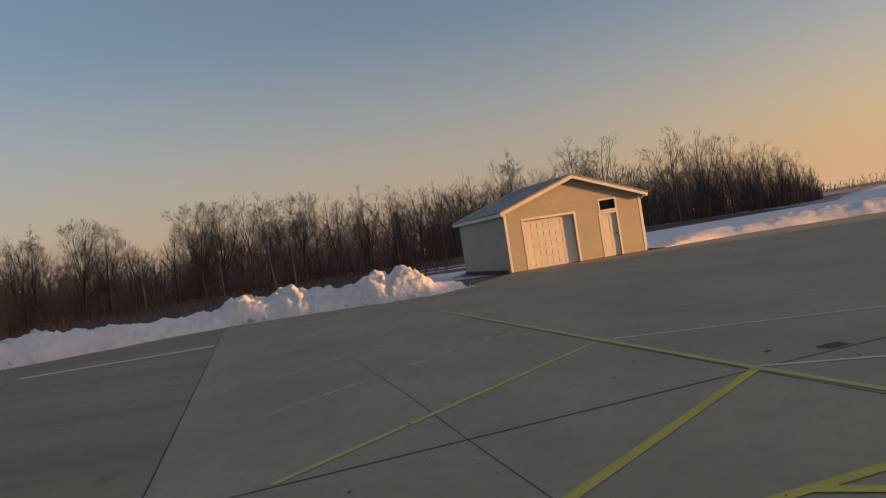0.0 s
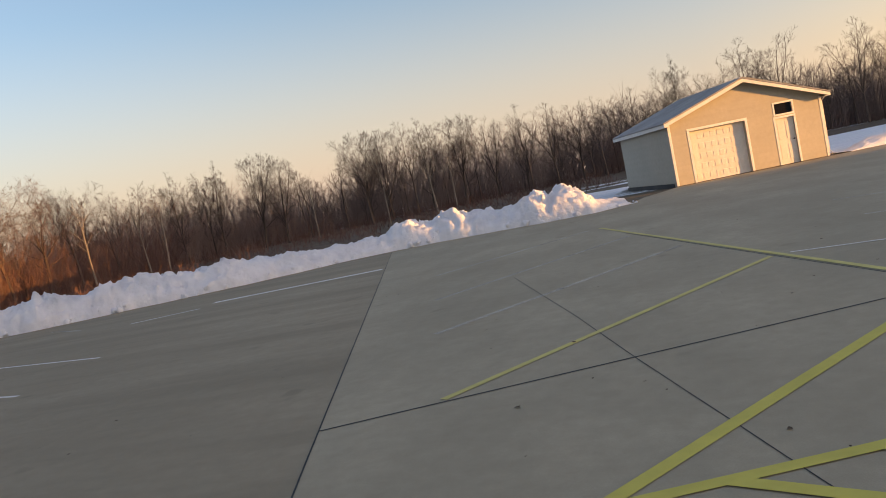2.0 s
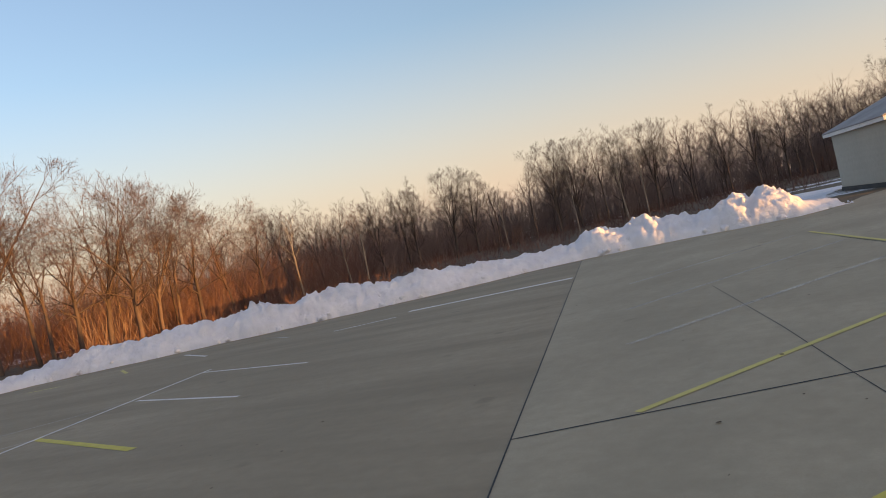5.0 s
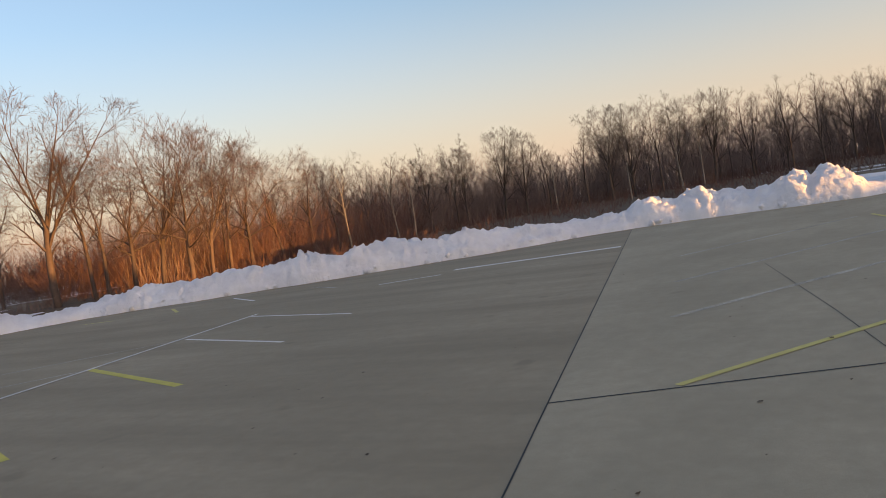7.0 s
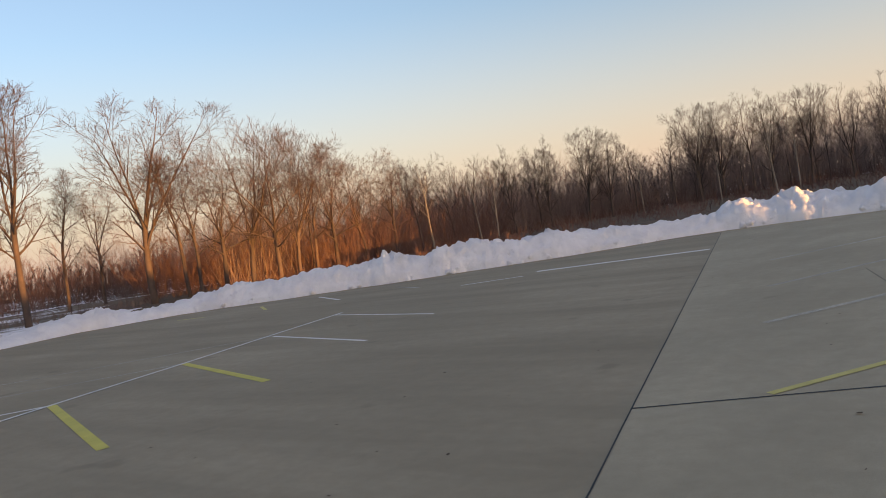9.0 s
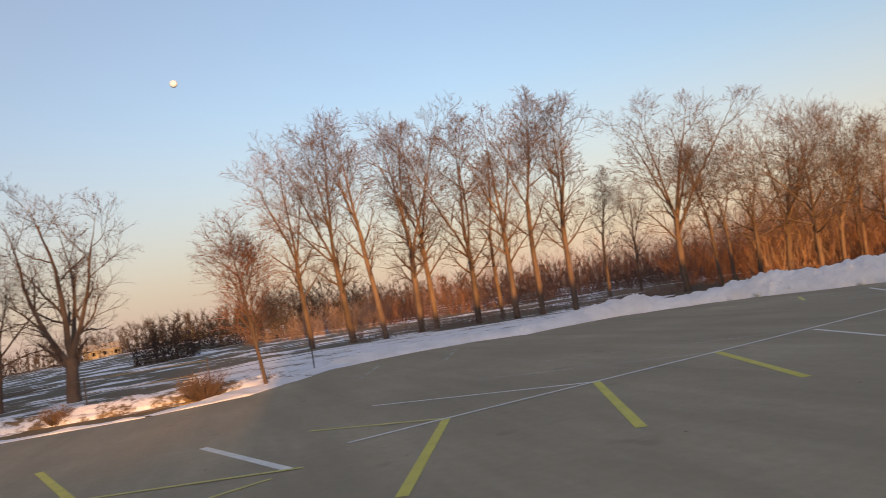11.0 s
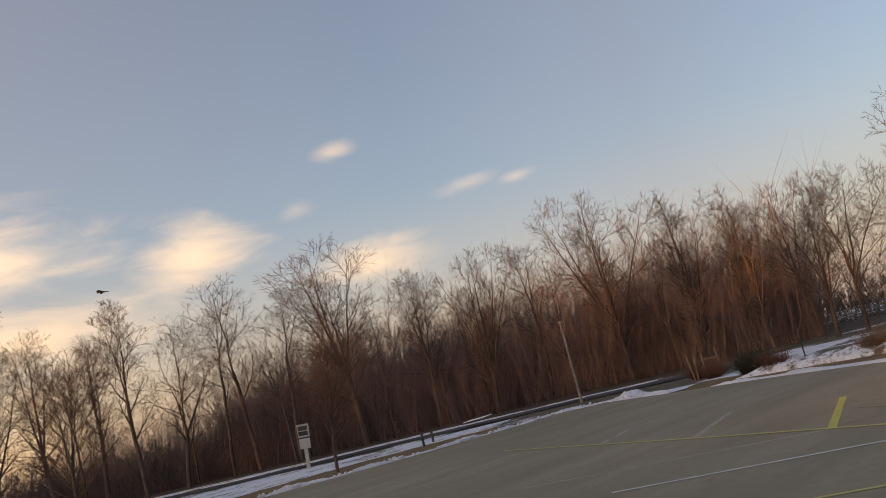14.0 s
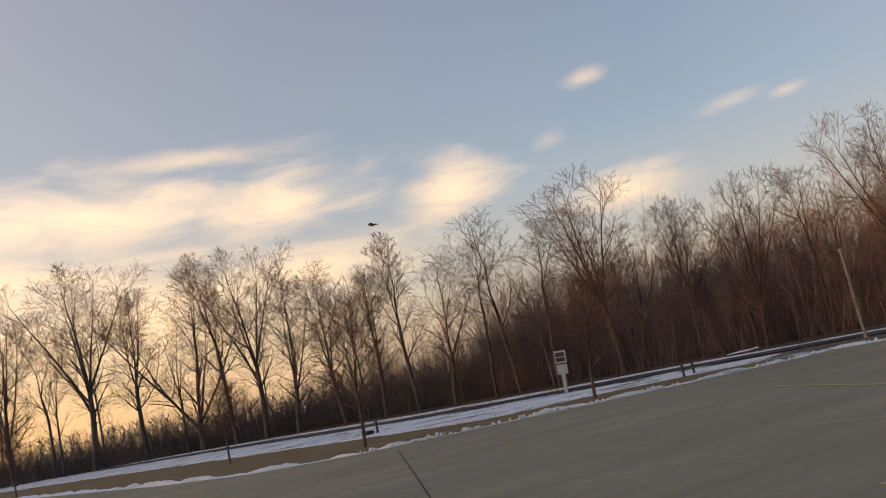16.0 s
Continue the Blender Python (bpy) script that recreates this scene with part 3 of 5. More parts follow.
# ---- snow ----
def bank(name, path, label, seed=0, step=0.11, category="snow", material_=None):
    """A plowed ridge of snow. path: x, y on the near foot, height, depth."""
    pts = [Vector((p[0], p[1], 0)) for p in path]
    cum = [0.0]
    for a, b in zip(pts, pts[1:]):
        cum.append(cum[-1] + (b - a).length)
    n = max(4, int(cum[-1] / step))
    rows = []
    for i in range(n + 1):
        s = cum[-1] * i / n
        k = max(j for j in range(len(cum)) if cum[j] <= s + 1e-9)
        k = min(k, len(pts) - 2)
        t = (s - cum[k]) / (cum[k + 1] - cum[k])
        d0 = (pts[min(k + 1, len(pts) - 1)] - pts[max(k, 0)]).normalized()
        p = pts[k].lerp(pts[k + 1], t)
        h = path[k][2] + (path[k + 1][2] - path[k][2]) * t
        w = path[k][3] + (path[k + 1][3] - path[k][3]) * t
        rows.append((p, d0, h, w))
    dirs = []
    for i in range(len(rows)):
        a = Vector()
        for j in range(max(0, i - 8), min(len(rows), i + 9)):
            a += rows[j][1]
        dirs.append(a.normalized())
    m = 40
    verts, faces = [], []
    for i, (p, _, h, w) in enumerate(rows):
        out = Vector((dirs[i].y, -dirs[i].x, 0))  # to the right of the path
        foot = noise.noise(Vector((p.x * 0.8, p.y * 0.8, seed))) * 0.18 + noise.noise(Vector((p.x * 3.1, p.y * 3.1, seed))) * 0.06
        end = min(1, i / 4, (len(rows) - 1 - i) / 4)
        if h < 0.19:
            end *= max(-0.1, min(1.0, 0.5 + 1.8 * noise.noise(Vector((p.x * 0.7, p.y * 0.7, seed + 2.0)))))
        for j in range(m + 1):
            v = j / m
            q = p + out * (v * w + foot * (1 - v))
            prof = min(1, v / 0.30) ** 0.62 * (1 - smooth_step(0.5, 1.0, v))
            big = noise.noise(Vector((q.x * 0.9, q.y * 0.9, seed + 3.0)))
            blocks = 0.0
            for k, amp in ((1.5, 0.34), (3.6, 0.24)):
                near = noise.voronoi(Vector((q.x * k, q.y * k, v * w * 0.6 * k + seed)))
                cell = noise.noise(near[1][0] * 7.3)
                blocks += amp * (cell * 0.9 + 0.35 * min(1.0, (near[0][1] - near[0][0]) * 3.0))
            lump = blocks + abs(noise.noise(Vector((q.x * 3.4, q.y * 3.4, seed)))) * 0.14 + noise.noise(Vector((q.x * 7, q.y * 7, seed + 4.0))) * 0.16 + noise.noise(Vector((q.x * 15, q.y * 15, seed + 6.0))) * 0.10
            z = h * prof * (0.88 + 0.12 * big) * end + lump * (0.12 + 0.66 * max(0.0, min(h, 0.95) - 0.12)) * min(1, prof * 1.6) * end
            edge = 0 if j in (0, m) else 1
            verts.append((q.x + noise.noise(q * 5) * 0.05 * edge, q.y + noise.noise(q * 5 + Vector((7, 1, 2))) * 0.05 * edge, -0.06 if not edge else max(z, -0.02)))
    for i in range(len(rows) - 1):
        for j in range(m):
            a = i * (m + 1) + j
            faces.append((a, a + 1, a + m + 2, a + m + 1))
    ob = new(name, mesh_from(name, verts, faces, material_ or SNOW, True))
    tagged(ob, label, category)
    return ob


# azimuth, distance of the foot, height, depth
MAIN_BANK = [(*polar(az, d).xy, h, w) for az, d, h, w in (
    (-0.6, 27.6, 0.10, 1.0), (0.6, 27.0, 0.30, 1.8), (1.7, 26.4, 0.44, 2.4), (2.7, 26.0, 0.90, 2.8), (4.5, 26.0, 1.06, 3.0), (5.2, 26.0, 0.95, 3.0), (5.8, 26.0, 0.80, 2.8), (6.6, 26.0, 1.06, 3.0), (7.8, 26.2, 1.02, 2.9), (8.3, 26.2, 0.70, 2.7),
    (10.8, 26.5, 0.74, 2.6), (11.9, 26.7, 0.70, 2.6), (12.6, 26.7, 0.92, 2.8), (13.8, 26.8, 0.92, 2.8), (14.6, 26.8, 0.66, 2.6), (15.2, 26.8, 0.68, 2.6), (16.0, 26.9, 0.90, 2.7), (17.1, 27.0, 0.90, 2.7), (17.7, 27.0, 0.54, 2.5),
    (20.8, 26.8, 0.57, 2.4), (22.8, 26.4, 0.55, 2.4), (24.6, 26.0, 0.70, 2.5), (27.3, 25.7, 0.62, 2.4), (29.3, 25.6, 0.79, 2.5), (31.9, 25.6, 0.68, 2.5), (34.7, 25.7, 0.94, 2.7), (36.9, 25.7, 0.79, 2.6), (39.0, 25.8, 0.67, 2.5),
    (40.6, 26.0, 0.84, 2.7), (41.7, 26.2, 0.95, 2.8), (42.8, 26.4, 0.90, 2.7), (44.0, 26.6, 0.73, 2.6), (50.1, 27.7, 0.64, 2.5), (53.6, 28.6, 0.70, 2.5), (56.0, 29.1, 0.46, 2.3), (59.3, 29.3, 0.32, 2.2), (61.2, 29.4, 0.72, 2.5), (62.6, 29.5, 0.52, 2.3), (65.5, 28.5, 0.30, 2.2), (69.2, 26.9, 0.24, 2.0))]
main_bank = bank("snow_bank", MAIN_BANK, "long plowed bank of lumpy white snow along the lot edge", 1.0, 0.075)
bank("snow_bank", [(9.2, 36.1, 0.10, 1.2), (10.6, 36.7, 0.35, 1.8), (13, 37.5, 0.40, 2.2), (17, 38.2, 0.55, 2.6), (22, 38.8, 0.7, 3.0), (30, 39.2, 0.7, 3.0), (44, 39.6, 0.6, 3.0)][::-1],
     "plowed snow bank beyond the shed at the lot edge", 5.0, 0.22)
bank("snow_ridge", [(-25.3, 9.9, 0.26, 2.4), (-26.4, 8.1, 0.26, 2.8), (-26.6, 6.4, 0.22, 3.0), (-26.1, 4.6, 0.24, 3.0), (-25.4, 3.1, 0.12, 3.0), (-21.0, 0.4, 0.08, 2.0), (-19.9, -2.0, 0.06, 0.6)],
     "low strip of crusted snow on the lot edge", 8.0)
bank("snow_ridge", [(-20.0, -2.2, 0.06, 0.5), (-20.2, -6.4, 0.07, 0.7), (-22.4, -10.4, 0.05, 0.6), (-23.6, -13.0, 0.03, 0.4)],
     "thin line of snow along the lot edge", 11.0)
CORNER_RIDGE = [(-24.3, -15.0, 0.05, 0.8), (-25.6, -17.6, 0.10, 1.6), (-26.2, -19.0, 0.12, 1.6), (-25.3, -20.7, 0.10, 1.5), (-23.0, -20.6, 0.08, 0.5)]
corner_ridge = bank("snow_ridge", CORNER_RIDGE,
     "melting snow along the corner of the lot", 14.0)
bank("snow_pile", [(-26.0, -17.9, 0.05, 1.0), (-26.6, -18.6, 0.24, 1.3), (-27.0, -19.4, 0.05, 1.0)], "small pile of melting snow at the lot corner", 15.0)
EDGE_RIDGE = [(-22.9, -20.75, 0.06, 0.34), (-20.6, -21.0, 0.13, 0.32), (-18.4, -21.25, 0.05, 0.28), (-16.8, -21.7, 0.14, 0.32), (-15.3, -22.05, 0.06, 0.28), (-13.4, -22.6, 0.14, 0.32), (-11.4, -23.15, 0.07, 0.28), (-10.3, -23.4, 0.15, 0.32), (-9.2, -23.65, 0.07, 0.3), (-7.4, -24.25, 0.14, 0.36), (-4.6, -26.85, 0.10, 0.5), (-2.2, -33, 0.14, 0.6), (1.4, -46, 0.1, 0.7), (8, -70, 0.1, 0.7)]
edge_ridge = bank("snow_ridge", EDGE_RIDGE,
     "ragged ridge of snow along the pavement edge", 17.0)


def clumps(owner, path, count, seed, size=(0.02, 0.075)):
    """Broken lumps of plowed snow lying on and before a bank."""
    r = random.Random(seed)
    kinds = []
    for k in range(5):
        bm = bmesh.new()
        bmesh.ops.create_icosphere(bm, subdivisions=2, radius=1)
        for v in bm.verts:
            v.co *= 0.8 + 0.45 * noise.noise(v.co * 1.6 + Vector((k * 7, seed, 0)))
            v.co.z *= 0.75
        me = bpy.data.meshes.new("clump")
        bm.to_mesh(me)
        bm.free()
        me.materials.append(SNOW)
        for f in me.polygons:
            f.use_smooth = True
        kinds.append(me)
    for i in range(count):
        k = r.randrange(len(path) - 1)
        a, b = path[k], path[k + 1]
        t = r.random()
        p = Vector((a[0] + (b[0] - a[0]) * t, a[1] + (b[1] - a[1]) * t, 0))
        d = Vector((b[0] - a[0], b[1] - a[1], 0)).normalized()
        h, w = a[2] + (b[2] - a[2]) * t, a[3] + (b[3] - a[3]) * t
        v = r.uniform(0.0, 0.30)
        q = p + Vector((-d.y, d.x, 0)) * (-v * w)
        sz = r.uniform(*size) * (0.5 + h)
        ob = new("clump", kinds[i % 5])
        ob.parent = owner
        ob.matrix_world = Matrix.Translation((q.x, q.y, h * min(1, v / 0.36) ** 0.75 * 0.82)) @ Euler((r.uniform(0, 6), r.uniform(0, 6), r.uniform(0, 6))).to_matrix().to_4x4() @ Matrix.Diagonal((sz, sz, sz, 1))


def patch(name, outline, z, material_, label, category, ragged=0.5, seed=0.0, kind="structure"):
    """A thin sheet on the ground with an uneven outline."""
    pts = []
    n = len(outline)
    for i in range(n):
        a, b = Vector((*outline[i], 0)), Vector((*outline[(i + 1) % n], 0))
        k = max(1, int((b - a).length / 0.5))
        k = min(k, 60)
        nrm = Vector(((b - a).y, -(b - a).x, 0)).normalized()
        for j in range(k):
            p = a.lerp(b, j / k)
            p += nrm * ragged * (noise.noise(p * 0.6 + Vector((0, 0, seed))) + 0.5 * noise.noise(p * 2.1 + Vector((0, 0, seed))))
            pts.append((p.x, p.y))
    return sheet(name, pts, -0.12, z, material_, label, category, kind)


clumps(main_bank, MAIN_BANK, 290, 3, (0.03, 0.13))
clumps(edge_ridge, EDGE_RIDGE[:10], 150, 5, (0.05, 0.16))
clumps(corner_ridge, CORNER_RIDGE, 60, 6, (0.05, 0.16))
patch("snow_sheet", [(-26.2, 9.8), (-28.5, 15), (-38, 19), (-44, 10), (-48, 2), (-44, -2), (-24, -1), (-21.2, 0.4), (-25.8, 3.2), (-26.8, 6)], -0.015, THIN_SNOW, "old patchy snow between the lot and the trees", "snow", 0.8, 2.0)
patch("grass_verge", [(-20.0, -1.4), (-20.3, -6.3), (-22.6, -10.4), (-24.6, -15.2), (-27.5, -15.5), (-26.4, -12), (-23.6, -8), (-23, -2)], -0.025, GRASS, "dead brown grass edging the lot", "grass", 0.4, 14.0)
patch("snow_sheet", [(-22.4, -2.4), (-22.7, -6.2), (-24.9, -10), (-26.6, -13), (-29, -13.5), (-31.5, -9), (-29, -4), (-27, 0), (-22.5, -0.5)], -0.01, MOTTLED, "patchy snow on the verge behind the lot", "snow", 0.7, 4.0)
patch("grass_verge", [(-23.2, -21.2), (-18.4, -21.7), (-15.4, -22.5), (-11.5, -23.6), (-9.3, -24.1), (-7.6, -24.7), (-4.9, -27.2), (-2.7, -33.3), (0.9, -46), (7.4, -70), (20, -100), (10, -100), (-0.5, -68), (-7.4, -46), (-10.8, -35.5), (-13.4, -28.2), (-20, -26.5), (-25, -24)], -0.02, GRASS, "strip of dead brown grass beside the lot", "grass", 0.6, 6.0)
patch("snow_sheet", [(-25.4, -24.4), (-20.2, -26.4), (-13.6, -27.8), (-11.0, -35.2), (-7.6, -45.8), (-0.7, -67.8), (10, -100), (20, -150), (13, -150), (-2.6, -94.5), (-10.4, -70), (-14.6, -51), (-18.8, -40.2), (-24.0, -31.5), (-28.5, -26.5)], -0.015, THIN_SNOW, "strip of patchy snow along the road verge", "snow", 0.7, 7.0)
patch("snow_sheet", [(-36.5, -23), (-30.4, -34.5), (-23.6, -43), (-19.4, -53), (-15.1, -72), (-7.6, -96), (6.5, -141), (4.5, -142), (-10, -97), (-17.2, -73), (-21.6, -54), (-26, -44.4), (-32.6, -36), (-38.5, -24)], -0.015, THIN_SNOW, "thin patchy snow on the far verge of the road", "snow", 0.6, 8.0)

patch("snow_sheet", [(9.6, 37.6), (14, 39.4), (30, 41.5), (60, 43), (160, 90), (420, 300), (260, 420), (140, 260), (62, 128), (46, 96), (30, 84), (16, 76), (9, 50), (7.5, 43)], -0.012, SNOW, "smooth snow-covered field beyond the shed", "snow", 0.8, 12.0)
patch("snow_sheet", [(-4.5, 30.5), (-1.0, 34.5), (-0.2, 41), (1, 46), (-6, 48), (-9.5, 38)], -0.01, SNOW, "patch of clean snow beside the shed", "snow", 0.6, 13.0)
bank("snow_mound", [(-25.0, -12.8, 0.20, 1.4), (-24.2, -10.2, 0.24, 2.0), (-22.9, -6.4, 0.30, 2.2), (-22.6, -2.6, 0.30, 2.4), (-22.9, 0.2, 0.24, 2.4), (-24.5, 2.4, 0.2, 2.2)][::-1], "low mound of old snow with bare patches on the verge", 21.0, 0.2, material_=MOTTLED)

# narrow road behind the verge
ROAD_PATH = [(-36.0, -18.0), (-33.0, -26.0), (-27.6, -34.0), (-20.9, -41.4), (-16.7, -51.8), (-12.5, -71), (-5.0, -95), (9.8, -140), (40, -240)]
road = new("road", strip_mesh("road", ROAD_PATH, 3.6, 0.0, ROAD))
tagged(road, "narrow dark asphalt road with snow on both verges", "road", kind="structure")
patch("forest_floor", [(-6.5, 31), (-12, 26), (-17, 23.5), (-23, 22.5), (-30, 22), (-46, 23), (-52, 30), (-60, 80), (-30, 110), (40, 112), (46, 84), (14, 78), (-6, 66), (-5, 40)], -0.025, LITTER, "brown leaf litter on the forest floor", "ground", 1.2, 9.0)
patch("forest_floor", [(-41, -18), (-38, -27), (-33, -37), (-27, -45.5), (-22.5, -55), (-18, -74), (-11, -98), (3, -142), (-60, -150), (-100, -60), (-70, -14)], -0.025, LITTER, "brown leaf litter under the roadside woods", "ground", 1.2, 10.0)


# ---- shed ----
def build_shed():
    top = new("shed")
    yaw = 17.8
    top.matrix_world = pose(1.95, 33.45, 0, 0, 0, yaw)
    W, D, H, PEAK = 6.58, 6.25, 2.62, 3.74
    g0, g1, gh = 0.86, 3.24, 2.12      # garage door
    d0, d1, dh = 4.52, 5.32, 1.92      # side door
    w0, w1, wz0, wz1 = 4.56, 5.32, 2.10, 2.52
    t = 0.28
    z0 = 0.012
    # front wall in pieces round its openings
    for dims in ((0, 0, 0.0, g0, t, H), (g0, 0, gh, g1, t, H), (g1, 0, 0.0, d0, t, H), (d0, 0, dh, d1, t, wz0), (d1, 0, 0.0, W, t, H), (d0, 0, wz0, w0, t, H), (w1, 0, wz0, d1, t, H), (w0, 0, wz1, w1, t, H)):
        if dims[3] - dims[0] > 0.01:
            boxed("wall_panel", (dims[0], dims[1], dims[2] + z0, dims[3], dims[4], dims[5]), SIDING, top)
    # gable triangle, with the window's head cut by a lintel piece
    def prism(pts):
        bm = bmesh.new()
        a = [bm.verts.new((x, 0, z)) for x, z in pts]
        b = [bm.verts.new((x, t, z)) for x, z in pts]
        bm.faces.new(a)
        bm.faces.new(b[::-1])
        for i in range(len(pts)):
            bm.faces.new((a[i], b[i], b[(i + 1) % len(pts)], a[(i + 1) % len(pts)]))
        bmesh.ops.recalc_face_normals(bm, faces=bm.faces[:])
        part("gable_panel", bm, SIDING, top)
    def roof_z(x):
        return PEAK - abs(x - W / 2) / (W / 2) * (PEAK - H)
    prism([(0, H), (w0, H), (w0, roof_z(w0)), (W / 2, PEAK)])
    prism([(w0, H), (w1, H), (w1, roof_z(w1)), (w0, roof_z(w0))])
    prism([(w1, H), (W, H), (w1, roof_z(w1))])
    # sides and back
    bm = bmesh.new()
    box(bm, 0, t, z0 + 0.12, t, D - t, H)
    part("wall", bm, SIDING, top)
    bm = bmesh.new()
    box(bm, W - t, t, z0 + 0.12, W, D - t, H)
    part("wall", bm, SIDING, top)
    bm = bmesh.new()
    box(bm, 0, D - t, z0 + 0.12, W, D, H)
    a = [bm.verts.new(c) for c in ((0, D - t, H), (W, D - t, H), (W / 2, D - t, PEAK), (0, D, H), (W, D, H), (W / 2, D, PEAK))]
    bm.faces.new((a[0], a[1], a[2]))
    bm.faces.new((a[5], a[4], a[3]))
    bm.faces.new((a[0], a[2], a[5], a[3]))
    bm.faces.new((a[1], a[4], a[5], a[2]))
    part("wall", bm, SIDING, top)
    bm = bmesh.new()
    box(bm, -0.03, 0.30, -0.12, W + 0.03, D + 0.03, z0 + 0.12)
    part("foundation", bm, FOUNDATION, top, "dark concrete foundation")
    # roof: two slabs with overhang
    ov, eave, th = 0.32, 0.28, 0.10
    slope = (PEAK - H) / (W / 2)
    for sgn in (-1, 1):
        bm = bmesh.new()
        xe = W / 2 + sgn * (W / 2 + eave)
        ze = H - slope * eave
        pts = [(W / 2, PEAK + 0.05), (xe, ze + 0.05), (xe, ze + th), (W / 2, PEAK + th + 0.02)]
        fr = [bm.verts.new((x, -ov - 0.05, z)) for x, z in pts]
        bk = [bm.verts.new((x, D + ov, z)) for x, z in pts]
        bm.faces.new(fr)
        bm.faces.new(bk[::-1])
        for i in range(4):
            bm.faces.new((fr[i], bk[i], bk[(i + 1) % 4], fr[(i + 1) % 4]))
        bmesh.ops.recalc_face_normals(bm, faces=bm.faces[:])
        roof = part("roof", bm, ROOF, top, "grey shingle roof slope with white fascia")
        # fascia along the rake and the eave
        bm = bmesh.new()
        pts = [(W / 2, PEAK - 0.10), (xe - sgn * 0.03, ze - 0.09), (xe - sgn * 0.03, ze + 0.047), (W / 2, PEAK + 0.047)]
        fr = [bm.verts.new((x, -ov - 0.03, z)) for x, z in pts]
        bk = [bm.verts.new((x, -ov - 0.003, z)) for x, z in pts]
        bm.faces.new(fr)
        bm.faces.new(bk[::-1])
        for i in range(4):
            bm.faces.new((fr[i], bk[i], bk[(i + 1) % 4], fr[(i + 1) % 4]))
        bmesh.ops.recalc_face_normals(bm, faces=bm.faces[:])
        part("fascia", bm, TRIM, roof, "white rake fascia")
        x0, x1 = sorted((xe - sgn * 0.03, xe - sgn * 0.055))
        boxed("fascia", (x0, -ov, ze - 0.09, x1, D + ov, ze + 0.045), TRIM, roof, "white eave fascia")
        # soffit closing the overhang
        x0, x1 = sorted((W / 2 + sgn * (W / 2 + 0.003), xe - sgn * 0.058))
        boxed("soffit", (x0, -ov + 0.003, ze - 0.085, x1, D + ov, ze - 0.065), TRIM, roof)
    # lap boards on the front and on the side
    course, lip = 0.125, 0.014

    def board(a, b, z, axis):
        bm = bmesh.new()
        prof = [(0.001, z), (lip, z), (0.004, z + course), (0.001, z + course)]
        ends = []
        for q in (a, b):
            row = []
            for o, h in prof:
                v = q
                if axis == "x" and h > H - 0.12:
                    # ends cut to the slope of the roof
                    cut = (h - 0.02 - H) / (PEAK - H) * W / 2
                    v = min(max(q, cut), W - cut)
                row.append(bm.verts.new((v, -o, h) if axis == "x" else (-o, v, h)))
            ends.append(row)
        bm.faces.new(ends[0])
        bm.faces.new(ends[1][::-1])
        for k in range(4):
            bm.faces.new((ends[0][k], ends[1][k], ends[1][(k + 1) % 4], ends[0][(k + 1) % 4]))
        bmesh.ops.recalc_face_normals(bm, faces=bm.faces[:])
        part("siding_board", bm, SIDING, top)

    z = z0 + 0.02
    while z + course < PEAK - 0.12:
        top_z = z + course
        x0, x1 = 0.09, W - 0.09
        if top_z > H - 0.12:
            x0, x1 = 0.0, W
        spans = [(x0, x1)]
        for o0, o1, oz0, oz1 in ((g0 - 0.10, g1 + 0.10, 0, gh + 0.10), (d0 - 0.08, d1 + 0.08, 0, dh + 0.08), (w0 - 0.07, w1 + 0.07, wz0 - 0.07, wz1 + 0.07)):
            if top_z > oz0 and z < oz1:
                spans = [q for a, b in spans for q in ((a, min(b, o0)), (max(a, o1), b)) if q[1] - q[0] > 0.03]
        for a, b in spans:
            board(a, b, z, "x")
        if z > z0 + 0.11 and top_z < H - 0.06:
            board(0.02, D - 0.02, z, "y")
        z += course
    # corner boards and downpipe
    for x0, x1 in ((-0.015, 0.09), (W - 0.09, W + 0.015)):
        boxed("corner_board", (x0, -0.02, z0, x1, -0.002, H - 0.12), TRIM, top)
    bm = bmesh.new()
    tube(bm, [(W + 0.20, -0.02, H - 0.16), (W + 0.05, 0.03, H - 0.32), (W + 0.05, 0.03, 0.25), (W + 0.10, -0.06, 0.12)], [0.022] * 4, 8)
    part("downpipe", bm, TRIM, top, "white downpipe")
    # garage door, deep in its opening
    gd = 0.18
    door = boxed("garage_door", (g0, gd, z0, g1, gd + 0.05, gh), DOOR_WHITE, top, "white sectional garage door with raised panels")
    rows, cols = 5, 8
    for r in range(rows):
        for c in range(cols):
            px0 = g0 + 0.10 + c * (g1 - g0 - 0.14) / cols
            pw = (g1 - g0 - 0.14) / cols - 0.085
            pz0 = z0 + 0.10 + r * (gh - 0.06) / rows
            ph = (gh - 0.06) / rows - 0.19
            boxed("panel", (px0, gd - 0.010, pz0, px0 + pw, gd - 0.002, pz0 + ph), DOOR_WHITE, door, bevel=0.005)
    for dims in ((g0 - 0.10, -0.022, z0, g0, -0.002, gh + 0.10), (g1, -0.022, z0, g1 + 0.10, -0.002, gh + 0.10), (g0, -0.022, gh, g1, -0.002, gh + 0.10)):
        boxed("door_trim", dims, TRIM, top)
    # side door
    dd = 0.085
    side = boxed("door", (d0, dd, z0, d1, dd + 0.045, dh), DOOR_WHITE, top, "white panelled side door")
    for zz0, zz1 in ((0.22, 0.85), (1.05, 1.76)):
        for xx0 in (d0 + 0.09, d0 + 0.44):
            boxed("panel", (xx0, dd - 0.010, zz0, xx0 + 0.26, dd - 0.002, zz1), DOOR_WHITE, side, bevel=0.005)
    bm = bmesh.new()
